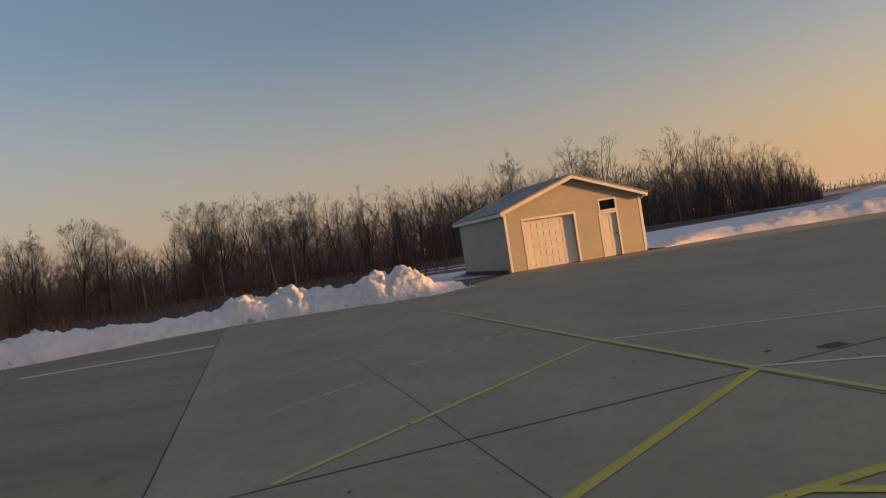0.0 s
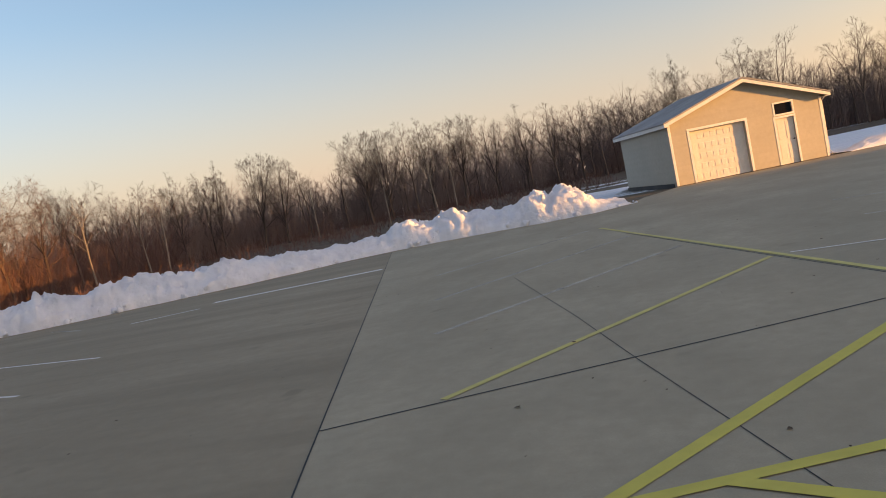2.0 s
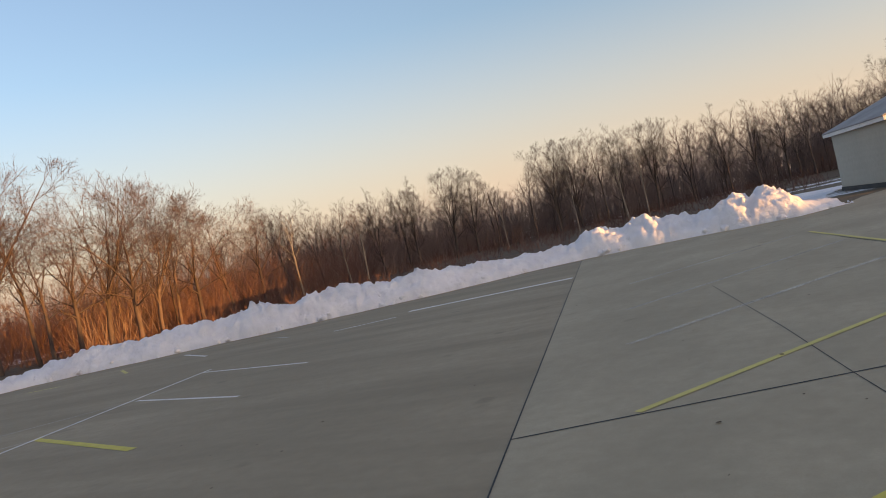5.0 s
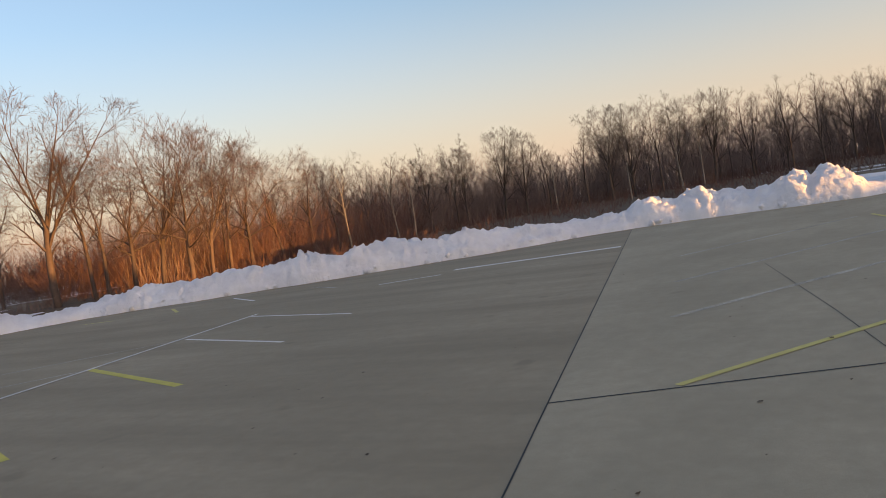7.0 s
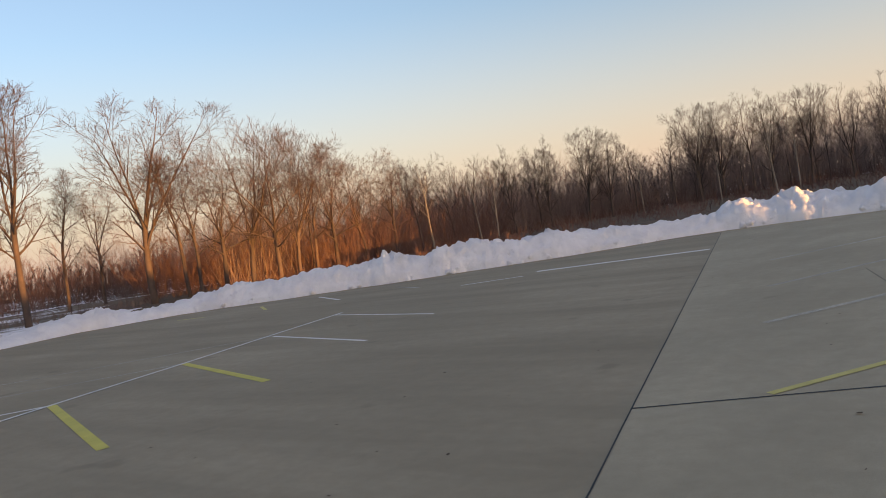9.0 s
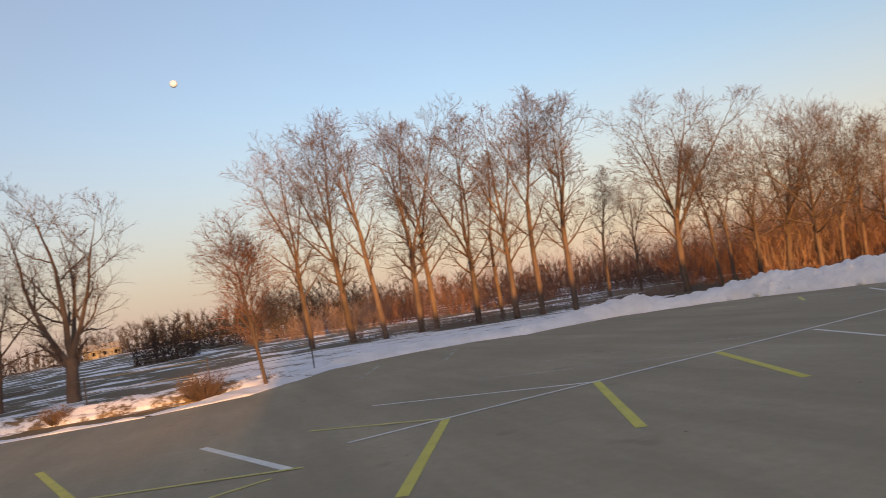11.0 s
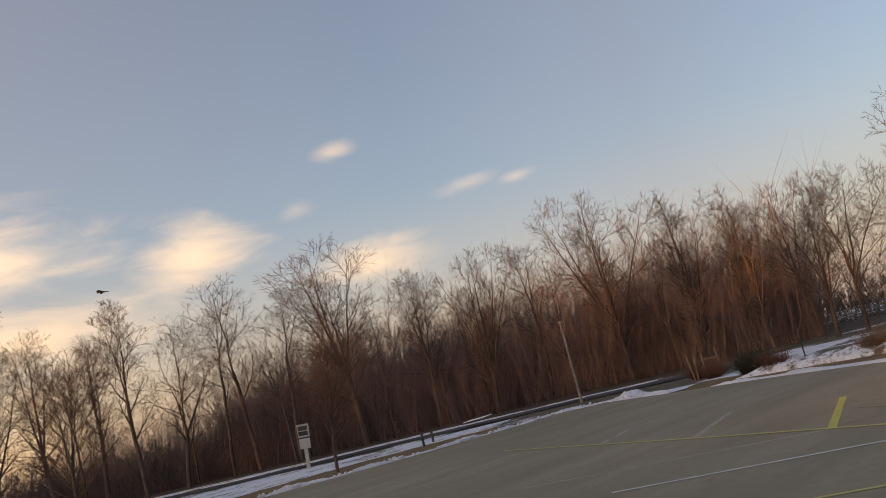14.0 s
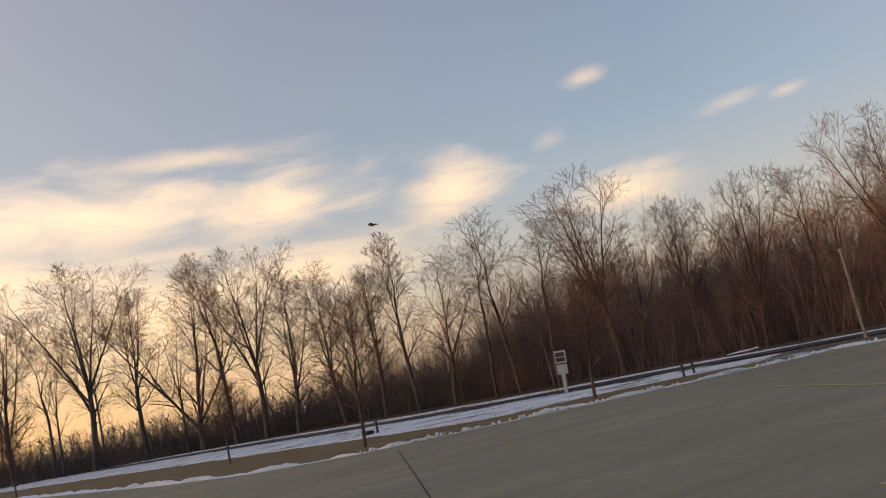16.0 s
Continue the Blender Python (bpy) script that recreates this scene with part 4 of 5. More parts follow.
    bmesh.ops.create_uvsphere(bm, u_segments=12, v_segments=8, radius=0.035, matrix=Matrix.Translation((d1 - 0.08, dd - 0.05, 1.0)))
    tube(bm, [(d1 - 0.08, dd - 0.04, 1.0), (d1 - 0.08, dd, 1.0)], [0.015, 0.025], 8)
    part("handle", bm, DARK_METAL, side, "dark round handle")
    for dims in ((d0 - 0.08, -0.022, z0, d0, -0.002, dh + 0.08), (d1, -0.022, z0, d1 + 0.08, -0.002, dh + 0.08), (d0, -0.022, dh, d1, -0.002, dh + 0.08)):
        boxed("door_trim", dims, TRIM, top)
    # window over the side door
    win = boxed("window", (w0, 0.07, wz0, w1, 0.09, wz1), GLASS, top, "small dark transom window with white frame")
    for dims in ((w0 - 0.07, -0.022, wz0 - 0.07, w0, 0.07, wz1 + 0.07), (w1, -0.022, wz0 - 0.07, w1 + 0.07, 0.07, wz1 + 0.07), (w0, -0.022, wz1, w1, 0.07, wz1 + 0.07), (w0, -0.022, wz0 - 0.07, w1, 0.07, wz0)):
        boxed("frame", dims, TRIM, win)
    tagged(top, "cream sided shed with grey gable roof and white garage door", "shed")


build_shed()


# ---- trees ----
def limb(V, F, p, d, length, r0, r1, segs, sides, rng, wander, rise):
    """Adds one tapered limb; returns its points with radius and direction."""
    pts = [(p.copy(), d.copy(), r0)]
    base = None
    step = length / segs
    for i in range(segs + 1):
        r = r0 + (r1 - r0) * i / segs
        if i:
            d = (d + Vector((rng.uniform(-1, 1), rng.uniform(-1, 1), rng.uniform(-1, 1) + rise)) * wander).normalized()
            p = p + d * step
            pts.append((p.copy(), d.copy(), r))
        a = d.orthogonal().normalized()
        b = d.cross(a)
        n0 = len(V)
        if i == segs and r1 < 0.006:
            V.append(p.copy())
            for k in range(sides):
                F.append((base + k, base + (k + 1) % sides, n0))
        else:
            for k in range(sides):
                t = 2 * math.pi * k / sides
                V.append(p + a * (math.cos(t) * r) + b * (math.sin(t) * r))
            if base is not None:
                for k in range(sides):
                    F.append((base + k, base + (k + 1) % sides, n0 + (k + 1) % sides, n0 + k))
        base = n0
    return pts


def grow(seed, height, radius, fork=0.3, leaders=3, spread=18, reach=0.22, boughs=8, fine=(6, 5, 3), gnarl=0.10, twig=0.008, low=4, angle=48, rise=0.22, lean=0.0):
    """Trunk and crown (vertices, faces) of one bare tree: ascending leaders, each with boughs, branches, twigs and twig ends that turn up to the light."""
    rng = random.Random(seed)
    TV, TF, CV, CF = [], [], [], []

    def along(pts, t):
        f = t * (len(pts) - 1)
        i = min(int(f), len(pts) - 2)
        return pts[i][0].lerp(pts[i + 1][0], f - i), pts[i + 1][1], pts[i][2] + (pts[i + 1][2] - pts[i][2]) * (f - i)

    def aside(d, deg, turn):
        out = Matrix.Rotation(turn, 3, d) @ d.orthogonal().normalized()
        return (d * math.cos(radians(deg)) + out * math.sin(radians(deg)) + Vector((0, 0, 0.05))).normalized()

    def shoot(p, d, length, r, level):
        V, F = (TV, TF) if level == 0 else (CV, CF)
        pts = limb(V, F, p, d, length, r, (max(r * 0.3, twig * 1.2), twig, twig * 0.7, 0.0)[level], (6, 3, 2, 1)[level], (5, 3, 3, 3)[level], rng, gnarl * (0.9, 1.0, 0.9, 0.3)[level], rise * 1.2)
        if level == 3:
            return
        n = fine[level]
        turn = rng.uniform(0, 6.28)
        for i in range(n):
            t = min(0.18 + 0.82 * (i + rng.random() * 0.8) / n, 1.0)
            q, dq, rq = along(pts, t)
            turn += 2.4 + rng.uniform(-0.5, 0.5)
            shoot(q, aside(dq, rng.uniform(28, 58), turn), length * rng.uniform(0.75, 1.15) * ((0.74, 0.80, 0.80)[level] - 0.36 * t), max(rq * 0.55, twig * 0.9), level + 1)
        q, dq, rq = pts[-1]
        shoot(q, dq, length * 0.22, max(rq * 0.8, twig * 0.7), 3)

    def dress(pts, n, start):
        """Boughs along a stem, longest in the middle of the crown."""
        turn = rng.uniform(0, 6.28)
        for i in range(n):
            t = start + (1 - start) * (i + rng.random() * 0.9) / n
            q, dq, rq = along(pts, min(t, 1.0))
            u = min(max(q.z / height, 0.0), 1.0)
            length = reach * height * (0.40 + 0.85 * math.sin(math.pi * min(1.0, 0.10 + 0.80 * u)) ** 0.8) * rng.uniform(0.65, 1.2) * (1.0 - 0.30 * u)
            turn += 2.4 + rng.uniform(-0.6, 0.6)
            shoot(q, aside(dq, angle * rng.uniform(0.7, 1.2) * (1.15 - 0.45 * u), turn), length, max(min(rq * 0.62, radius * 0.42), twig * 1.8), 0)

    up = Vector((rng.uniform(-.05, .05) + lean, rng.uniform(-.05, .05), 1)).normalized()
    trunk = limb(TV, TF, Vector((0, 0, -0.3)), up, height * fork + 0.3, radius * 1.15, radius * 0.8, 7, 8, rng, gnarl * 0.35, 0.2)
    dress(trunk, low, 0.55)
    t0 = rng.uniform(0, 6.28)
    for i in range(leaders):
        q, dq, rq = along(trunk, 1.0 if i < 2 else rng.uniform(0.72, 1.0))
        out = Matrix.Rotation(t0 + 6.28 * i / max(leaders - 1, 1), 3, dq) @ dq.orthogonal().normalized()
        a = radians(rng.uniform(1, 6) if i == 0 else spread * rng.uniform(0.65, 1.2))
        d = (dq * math.cos(a) + out * math.sin(a)).normalized()
        share = 1.0 if i == 0 else rng.uniform(0.72, 0.95)
        stem = limb(TV, TF, q, d, (height - q.z) * share / max(0.8, d.z) * 0.95, rq * (0.85 if leaders == 1 else 0.68 if i == 0 else 0.56), twig * 1.3, 9, 6, rng, gnarl * 0.55, rise)
        dress(stem, boughs, 0.12)
        shoot(stem[-1][0], stem[-1][1], height * 0.07, twig * 1.3, 1)
    k = height / max(v.z for v in TV + CV)
    for v in TV + CV:
        v.z *= k
    return TV, TF, CV, CF


def tree_kind(label, crown_material, trunk_material, *args, category="tree", **kw):
    TV, TF, CV, CF = grow(*args, **kw)
    return (mesh_from("trunk", TV, TF, trunk_material, True), mesh_from("crown", CV, CF, crown_material, False), label, category)


def plant(kind, x, y, scale=1.0, turn=0.0, lean=(0, 0), group="", z=None):
    trunk, crown, label, category = kind
    top = new("tree")
    s = scale if isinstance(scale, tuple) else (scale, scale, scale)
    top.matrix_world = Matrix.Translation((x, y, lift(x, y) if z is None else z)) @ Euler((radians(lean[0]), radians(lean[1]), radians(turn))).to_matrix().to_4x4() @ Matrix.Diagonal((*s, 1))
    for nm, me in (("trunk", trunk), ("crown", crown)):
        ob = new(nm, me)
        ob.parent = top
    tagged(top, label, category, group)
    return top


TALL = "tall bare deciduous tree with grey-brown bark at the wood edge"
LITE = (4, 3, 2)
# trees of the wood: fan-shaped, round-headed, slender
KINDS = [tree_kind(TALL, TWIG, BARK, 11, 14.0, 0.15, 0.34, 4, 17, 0.19, 7, fine=LITE, twig=0.010),
         tree_kind(TALL, TWIG, BARK, 12, 14.0, 0.14, 0.46, 3, 20, 0.21, 7, fine=LITE, twig=0.010),
         tree_kind(TALL, TWIG, BARK, 13, 14.0, 0.16, 0.26, 5, 20, 0.18, 6, fine=LITE, twig=0.010),
         tree_kind(TALL, TWIG, BARK, 14, 14.0, 0.16, 0.40, 4, 24, 0.21, 6, fine=LITE, twig=0.010, gnarl=0.14),
         tree_kind(TALL, TWIG, BARK, 15, 14.0, 0.15, 0.52, 3, 24, 0.23, 7, fine=LITE, twig=0.010, gnarl=0.15),
         tree_kind(TALL, TWIG, BARK, 16, 14.0, 0.12, 0.55, 1, 8, 0.17, 14, fine=LITE, twig=0.010)]
OAK_LABEL = "gnarled bare tree with thick low limbs at the wood edge"
OAK = [tree_kind(OAK_LABEL, TWIG, BARK, 41, 14.0, 0.22, 0.42, 4, 34, 0.32, 7, (6, 4, 3), 0.21, 0.010, 5, 62, 0.12),
       tree_kind(OAK_LABEL, TWIG, BARK, 42, 14.0, 0.20, 0.36, 4, 30, 0.30, 7, (6, 4, 3), 0.24, 0.010, 4, 58, 0.12),
       tree_kind(OAK_LABEL, TWIG, BARK, 44, 14.0, 0.18, 0.48, 3, 28, 0.28, 7, (6, 4, 3), 0.20, 0.010, 3, 60, 0.14)]
BIRCH = tree_kind("slender bare tree with pale trunk", TWIG, PALE_BARK, 43, 14.0, 0.13, 0.6, 2, 10, 0.20, 8, LITE, twig=0.010)
FAN_LABEL = "tall bare tree with a wide fan of ascending limbs"
FAN = [tree_kind(FAN_LABEL, TWIG, BARK, 51, 14.0, 0.20, 0.38, 5, 20, 0.20, 8, (6, 5, 3), 0.10, 0.009),
       tree_kind(FAN_LABEL, TWIG, BARK, 52, 14.0, 0.20, 0.30, 6, 22, 0.19, 7, (6, 5, 3), 0.11, 0.009),
       tree_kind(FAN_LABEL, TWIG, BARK, 53, 14.0, 0.18, 0.24, 4, 15, 0.17, 9, (6, 5, 3), 0.10, 0.009)]
ROW_LABEL = "tall slim bare tree with sunlit bark in an open row"
ROW = [tree_kind(ROW_LABEL, TWIG, BARK, 61, 14.0, 0.19, 0.45, 3, 14, 0.19, 9, (6, 5, 3), 0.13, 0.009, 6, 52),
       tree_kind(ROW_LABEL, TWIG, BARK, 62, 14.0, 0.20, 0.36, 3, 15, 0.19, 9, (6, 5, 3), 0.14, 0.009, 6, 50),
       tree_kind(ROW_LABEL, TWIG, BARK, 63, 14.0, 0.17, 0.52, 2, 12, 0.19, 11, (6, 5, 3), 0.13, 0.009, 5, 50)]
SPARSE_LABEL = "thin crooked bare tree with sparse twisting limbs"
SPARSE = [tree_kind(SPARSE_LABEL, TWIG, BARK, 71, 14.0, 0.13, 0.55, 2, 18, 0.22, 6, (5, 4, 3), 0.28, 0.009, 3, 50, 0.14),
          tree_kind(SPARSE_LABEL, TWIG, BARK, 72, 14.0, 0.12, 0.62, 2, 22, 0.22, 6, (5, 4, 3), 0.30, 0.009, 3, 54, 0.14)]
ELM = tree_kind("leaning cluster of bare stems that arch outwards", TWIG, BARK, 73, 14.0, 0.22, 0.16, 6, 30, 0.20, 8, (6, 4, 3), 0.13, 0.009, 1, 46, 0.16)
BIG = tree_kind("large spreading bare tree with forked limbs", TWIG, BARK, 29, 14.0, 0.40, 0.20, 4, 24, 0.25, 7, (6, 4, 3), 0.25, 0.010, 2, 52, 0.12)
RED = [tree_kind("young ornamental tree with reddish bare twigs", RED_TWIG, BARK, 31, 6.0, 0.06, 0.45, 3, 8, 0.26, 14, (6, 4, 2), 0.09, 0.006, 10, 42, 0.3, category="sapling"),
       tree_kind("young ornamental tree with reddish bare twigs", RED_TWIG, BARK, 32, 6.0, 0.06, 0.40, 3, 9, 0.28, 14, (6, 4, 2), 0.09, 0.006, 10, 44, 0.3, category="sapling")]
rng = random.Random(5)


def stand(kind, az, d, el, group, wide=1.0, lean=(0, 0), turn=None):
    """A tree at an azimuth and distance whose top reaches an elevation."""
    p = polar(az, d)
    s = (EYE + d * math.tan(radians(el)) - lift(p.x, p.y)) / 14
    plant(kind, p.x, p.y, (s * wide, s * wide, s), rng.uniform(0, 360) if turn is None else turn, lean, group)


# trees in the open row beyond the lot: azimuth, distance, elevation of the top, kind, lean
for az, d, el, k, lean in [(84.5, 52, 13.0, 0, 0), (81.5, 51, 15.5, 1, 2), (79.2, 48, 14.6, 2, -1), (76.6, 49, 15.0, 1, 1), (75.4, 51, 13.9, 0, 0), (72.4, 48, 13.9, 1, 0), (70.6, 52, 10.5, 2, 4),
                           (69.6, 46, 13.9, 0, 3), (67.7, 46, 14.5, 2, 2), (65.3, 44.5, 13.8, 0, 1), (62.8, 60, 8.0, 2, 0), (60.6, 64, 7.0, 0, 0)]:
    stand(ROW[k], az, d, el, "tree row", 0.95, (rng.uniform(-2, 2), -lean))
stand(FAN[0], 57.5, 46, 12.7, "tree row", 1.1, (0, 1), 60)
stand(ROW[2], 55.2, 47, 9.0, "tree row")
# big tree and its neighbours on the verge
stand(BIG, 100.3, 36, 13.0, "verge trees", 1.0, (0, 0), 250)
stand(OAK[0], 104.5, 38, 8.8, "verge trees", 0.85, (0, 5), 40)
stand(OAK[1], 108.4, 45, 9.3, "verge trees", 0.8, (0, 6), 80)
stand(FAN[2], 110.2, 46, 9.6, "verge trees", 1.0, (0, 3))
plant(RED[0], -23.0, 0.8, 0.9, 40, group="verge saplings")
for x, y, s, k in [(-17.0, -24.7, 1.0, 0), (-8.86, -27.45, 1.06, 1), (-6.03, -39.3, 0.78, 0), (4.4, -60.0, 0.9, 1)]:
    plant(RED[k], x, y, s, rng.uniform(0, 360), group="verge saplings")


def tree_line(points, gap, kinds, group, jitter=2.0):
    """A row of trees along azimuth, distance and height points."""
    az, out = points[0][0], 0
    while az < points[-1][0]:
        for a, b in zip(points, points[1:]):
            if a[0] <= az <= b[0]:
                t = (az - a[0]) / (b[0] - a[0])
                d, h = a[1] + (b[1] - a[1]) * t, a[2] + (b[2] - a[2]) * t
        dd = d + rng.uniform(-jitter, jitter)
        p = polar(az, dd)
        k = rng.choice(kinds)
        hh = h * rng.choice((0.70, 0.78, 0.86, 0.94, 1.0))
        plant(KINDS[k], p.x, p.y, (hh / 14 * rng.uniform(0.8, 1.05), hh / 14 * rng.uniform(0.8, 1.05), hh / 14), rng.uniform(0, 360), (rng.uniform(-1.5, 1.5), rng.uniform(-1.5, 1.5)), group)
        az += math.degrees(gap * rng.uniform(0.6, 1.4) / d)
        out += 1
    return out


# azimuth, distance and height of the wood's edge
FRONT = [(az, d, EYE + d * math.tan(radians(el))) for az, d, el in (
    (-24.6, 131, 1.0), (-23.7, 130, 2.6), (-22.6, 128, 3.3), (-20.9, 127, 4.0), (-19, 126, 4.7), (-16, 124, 5.4), (-13.7, 122, 4.6), (-9, 120, 5.4), (-5.6, 118, 4.3), (-2, 114, 4.3), (3, 108, 4.5), (6.5, 104, 5.2), (11, 100, 5.2),
    (15, 96, 5.3), (18.8, 92, 5.2), (20.4, 92, 3.9), (22.5, 90, 3.7), (25, 86, 5.0), (29, 80, 5.2), (33, 74, 4.8), (37, 67, 4.8), (40.5, 62, 6.0), (44, 57, 6.4), (48, 52, 8.0), (53, 49, 8.6))]
tree_line(FRONT, 3.7, (0, 1, 2, 3, 4, 5), "wood edge")
SIDE = [(az, d, EYE + d * math.tan(radians(el))) for az, d, el in (
    (111, 55, 9.4), (114, 54, 9.6), (117, 53, 9.4), (120, 54, 9.4), (124, 54, 9.8), (128, 54, 9.0), (133, 55, 9.4), (139, 56, 9.6), (144, 58, 9.4), (148, 59, 8.0), (152, 61, 7.6), (158, 66, 8.4), (164, 78, 8.4), (170, 90, 9.4), (176, 103, 9.6), (186, 128, 9.6))]
NEAR_SIDE = [p for p in SIDE if p[0] < 153]
tree_line([p for p in SIDE if p[0] < 149], 4.4, (0, 1, 2, 3, 4), "roadside wood")
tree_line([p for p in SIDE if p[0] > 147], 7.0, (0, 1, 3, 5), "roadside wood", 6.0)
# trees that stand out of the roadside wood: kind, azimuth, distance, elevation of the top, width
for kind, az, d, el, wide in [(FAN[2], 114.2, 52, 10.4, 1.0), (FAN[2], 118.4, 53, 11.4, 1.0), (FAN[1], 123.6, 53, 12.4, 0.95), (SPARSE[0], 129.4, 54, 10.4, 1.0), (FAN[1], 133.4, 53, 10.6, 0.85), (ROW[0], 137.6, 55, 10.2, 0.9), (FAN[0], 143.0, 55, 13.4, 1.05),
                              (SPARSE[1], 147.6, 56, 11.0, 1.1), (SPARSE[0], 150.4, 58, 11.9, 1.1), (SPARSE[1], 152.2, 58, 10.6, 1.0), (OAK[1], 155.2, 60, 10.2, 0.85), (ROW[2], 157.8, 62, 11.9, 0.9), (ROW[0], 160.2, 70, 10.2, 1.0), (ROW[1], 163.0, 74, 10.8, 1.0),
                              (FAN[2], 166.4, 80, 12.2, 1.0), (FAN[0], 168.6, 84, 12.9, 0.85), (ROW[2], 170.6, 88, 12.8, 0.9), (ELM, 172.8, 92, 12.0, 1.1), (ROW[0], 176.4, 102, 11.0, 0.9), (FAN[0], 179.6, 108, 13.0, 1.0), (SPARSE[0], 182.0, 114, 9.0, 1.0), (FAN[1], 184.2, 118, 10.6, 1.0)]:
    stand(kind, az, d, el, "roadside wood", wide, (rng.uniform(-2, 2), rng.uniform(-2, 2)))
# the same along the wood behind the plowed snow
for kind, az, d, el, wide in [(FAN[2], -4.4, 112, 6.6, 0.8), (KINDS[2], -7.2, 116, 5.6, 1.0), (KINDS[0], -8.8, 116, 6.6, 1.0), (KINDS[3], -11.0, 118, 6.5, 1.0), (KINDS[0], -15.6, 120, 6.1, 1.1), (KINDS[2], -17.6, 120, 5.7, 1.1), (KINDS[3], -19.2, 122, 5.0, 1.1), (KINDS[1], -20.9, 122, 4.1, 1.1), (KINDS[4], -22.4, 123, 3.5, 1.1), (KINDS[3], -23.2, 123, 2.9, 1.2),
                              (KINDS[2], -5.8, 115, 4.8, 1.1), (KINDS[3], -2.9, 111, 4.6, 1.1), (KINDS[0], -1.4, 109, 5.0, 1.1), (KINDS[4], -0.2, 108, 4.7, 1.1), (KINDS[3], 2.8, 104, 4.9, 1.1), (KINDS[0], 4.6, 102, 5.3, 1.1), (KINDS[1], 1.2, 106, 4.9, 1.0), (KINDS[0], 6.5, 100, 5.6, 1.0), (KINDS[2], 9.0, 98, 5.3, 1.0), (FAN[0], 11.4, 94, 5.8, 0.9), (FAN[2], 13.8, 92, 6.2, 0.9), (KINDS[1], 15.0, 90, 6.0, 1.0), (FAN[1], 16.9, 88, 5.8, 0.9), (FAN[0], 18.4, 88, 6.0, 1.0), (KINDS[5], 20.2, 88, 4.6, 1.2), (KINDS[5], 22.9, 84, 4.0, 1.2),
                              (FAN[1], 24.6, 82, 5.0, 0.9), (FAN[0], 26.2, 80, 5.8, 0.9), (FAN[2], 28.9, 78, 5.7, 1.0), (FAN[2], 31.5, 74, 5.5, 1.0), (KINDS[1], 34.5, 70, 5.1, 1.0), (KINDS[3], 36.0, 66, 4.9, 1.0)]:
    stand(kind, az, d, el, "wood edge", wide, (rng.uniform(-2, 2), rng.uniform(-2, 2)))
for az, d, el, k in [(38.4, 60, 5.8, 2), (40.3, 57, 6.8, 0), (42.5, 54, 6.5, 1), (44.7, 51, 7.9, 0), (46.2, 50, 7.8, 2), (47.5, 48, 8.8, 1), (48.9, 47, 9.9, 0), (50.8, 47, 10.1, 1), (52.6, 46, 9.2, 0), (54.3, 46, 9.0, 2)]:
    stand(OAK[k], az, d, el, "gnarled trees", 0.9, (rng.uniform(-3, 3), rng.uniform(-4, 4)))
for az, d, el in [(17.2, 74, 3.6), (13.6, 74, 4.2), (12.2, 76, 3.9), (22.4, 70, 3.2), (32.9, 58, 4.2), (34.1, 58, 4.0), (37.6, 54, 5.0)]:
    stand(BIRCH, az, d, el, "pale trees", 1.0, (rng.uniform(-2.5, 2.5), rng.uniform(-2.5, 2.5)))


def far_wood(name, points, rows, gap, label, twig=0.017, seed=3):
    """Trees deeper in a wood, joined into one mesh of trunks and one of twigs."""
    r = random.Random(seed)
    kinds = [grow(seed * 10 + i, 13.0, 0.13, 0.3 + 0.06 * i, 3, 18, 0.18, 5, (4, 3, 1), 0.13, twig, 2) for i in range(4)]
    arrays = [(np.array([tuple(v) for v in k[0] + k[2]]), k[1], k[3], len(k[0])) for k in kinds]
    V, F, off = [], [], 0
    for row in range(rows):
        az = points[0][0] + r.uniform(0, 1)
        while az < points[-1][0]:
            for a, b in zip(points, points[1:]):
                if a[0] <= az <= b[0]:
                    t = (az - a[0]) / (b[0] - a[0])
                    d, h = a[1] + (b[1] - a[1]) * t, a[2] + (b[2] - a[2]) * t
            dd = d + 4 + row * 6 + r.uniform(-2.5, 2.5)
            p = polar(az, dd)
            vs, tf, cf, nt_ = arrays[r.randrange(4)]
            s = h / 13 * r.uniform(0.62, 0.92) * (dd / d) ** 0.7
            t = r.uniform(0, 6.28)
            c, sn = math.cos(t) * s, math.sin(t) * s
            q = np.stack([(vs[:, 0] * c - vs[:, 1] * sn) * 0.85 + p.x, (vs[:, 0] * sn + vs[:, 1] * c) * 0.85 + p.y, vs[:, 2] * s + lift(p.x, p.y)], 1)
            V.append(q)
            F += [tuple(i + off for i in f) for f in tf]
            F += [tuple(i + nt_ + off for i in f) for f in cf]
            off += len(q)
            az += math.degrees(gap * r.uniform(0.6, 1.4) / dd)
    ob = new(name, mesh_from(name, np.concatenate(V).tolist(), F, TWIG, False))
    tagged(ob, label, "woods", kind="stuff")


far_wood("woods", FRONT, 2, 5.6, "bare winter woods behind the wood edge", seed=3)
far_wood("woods", NEAR_SIDE, 2, 5.4, "bare winter woods behind the road", seed=4)


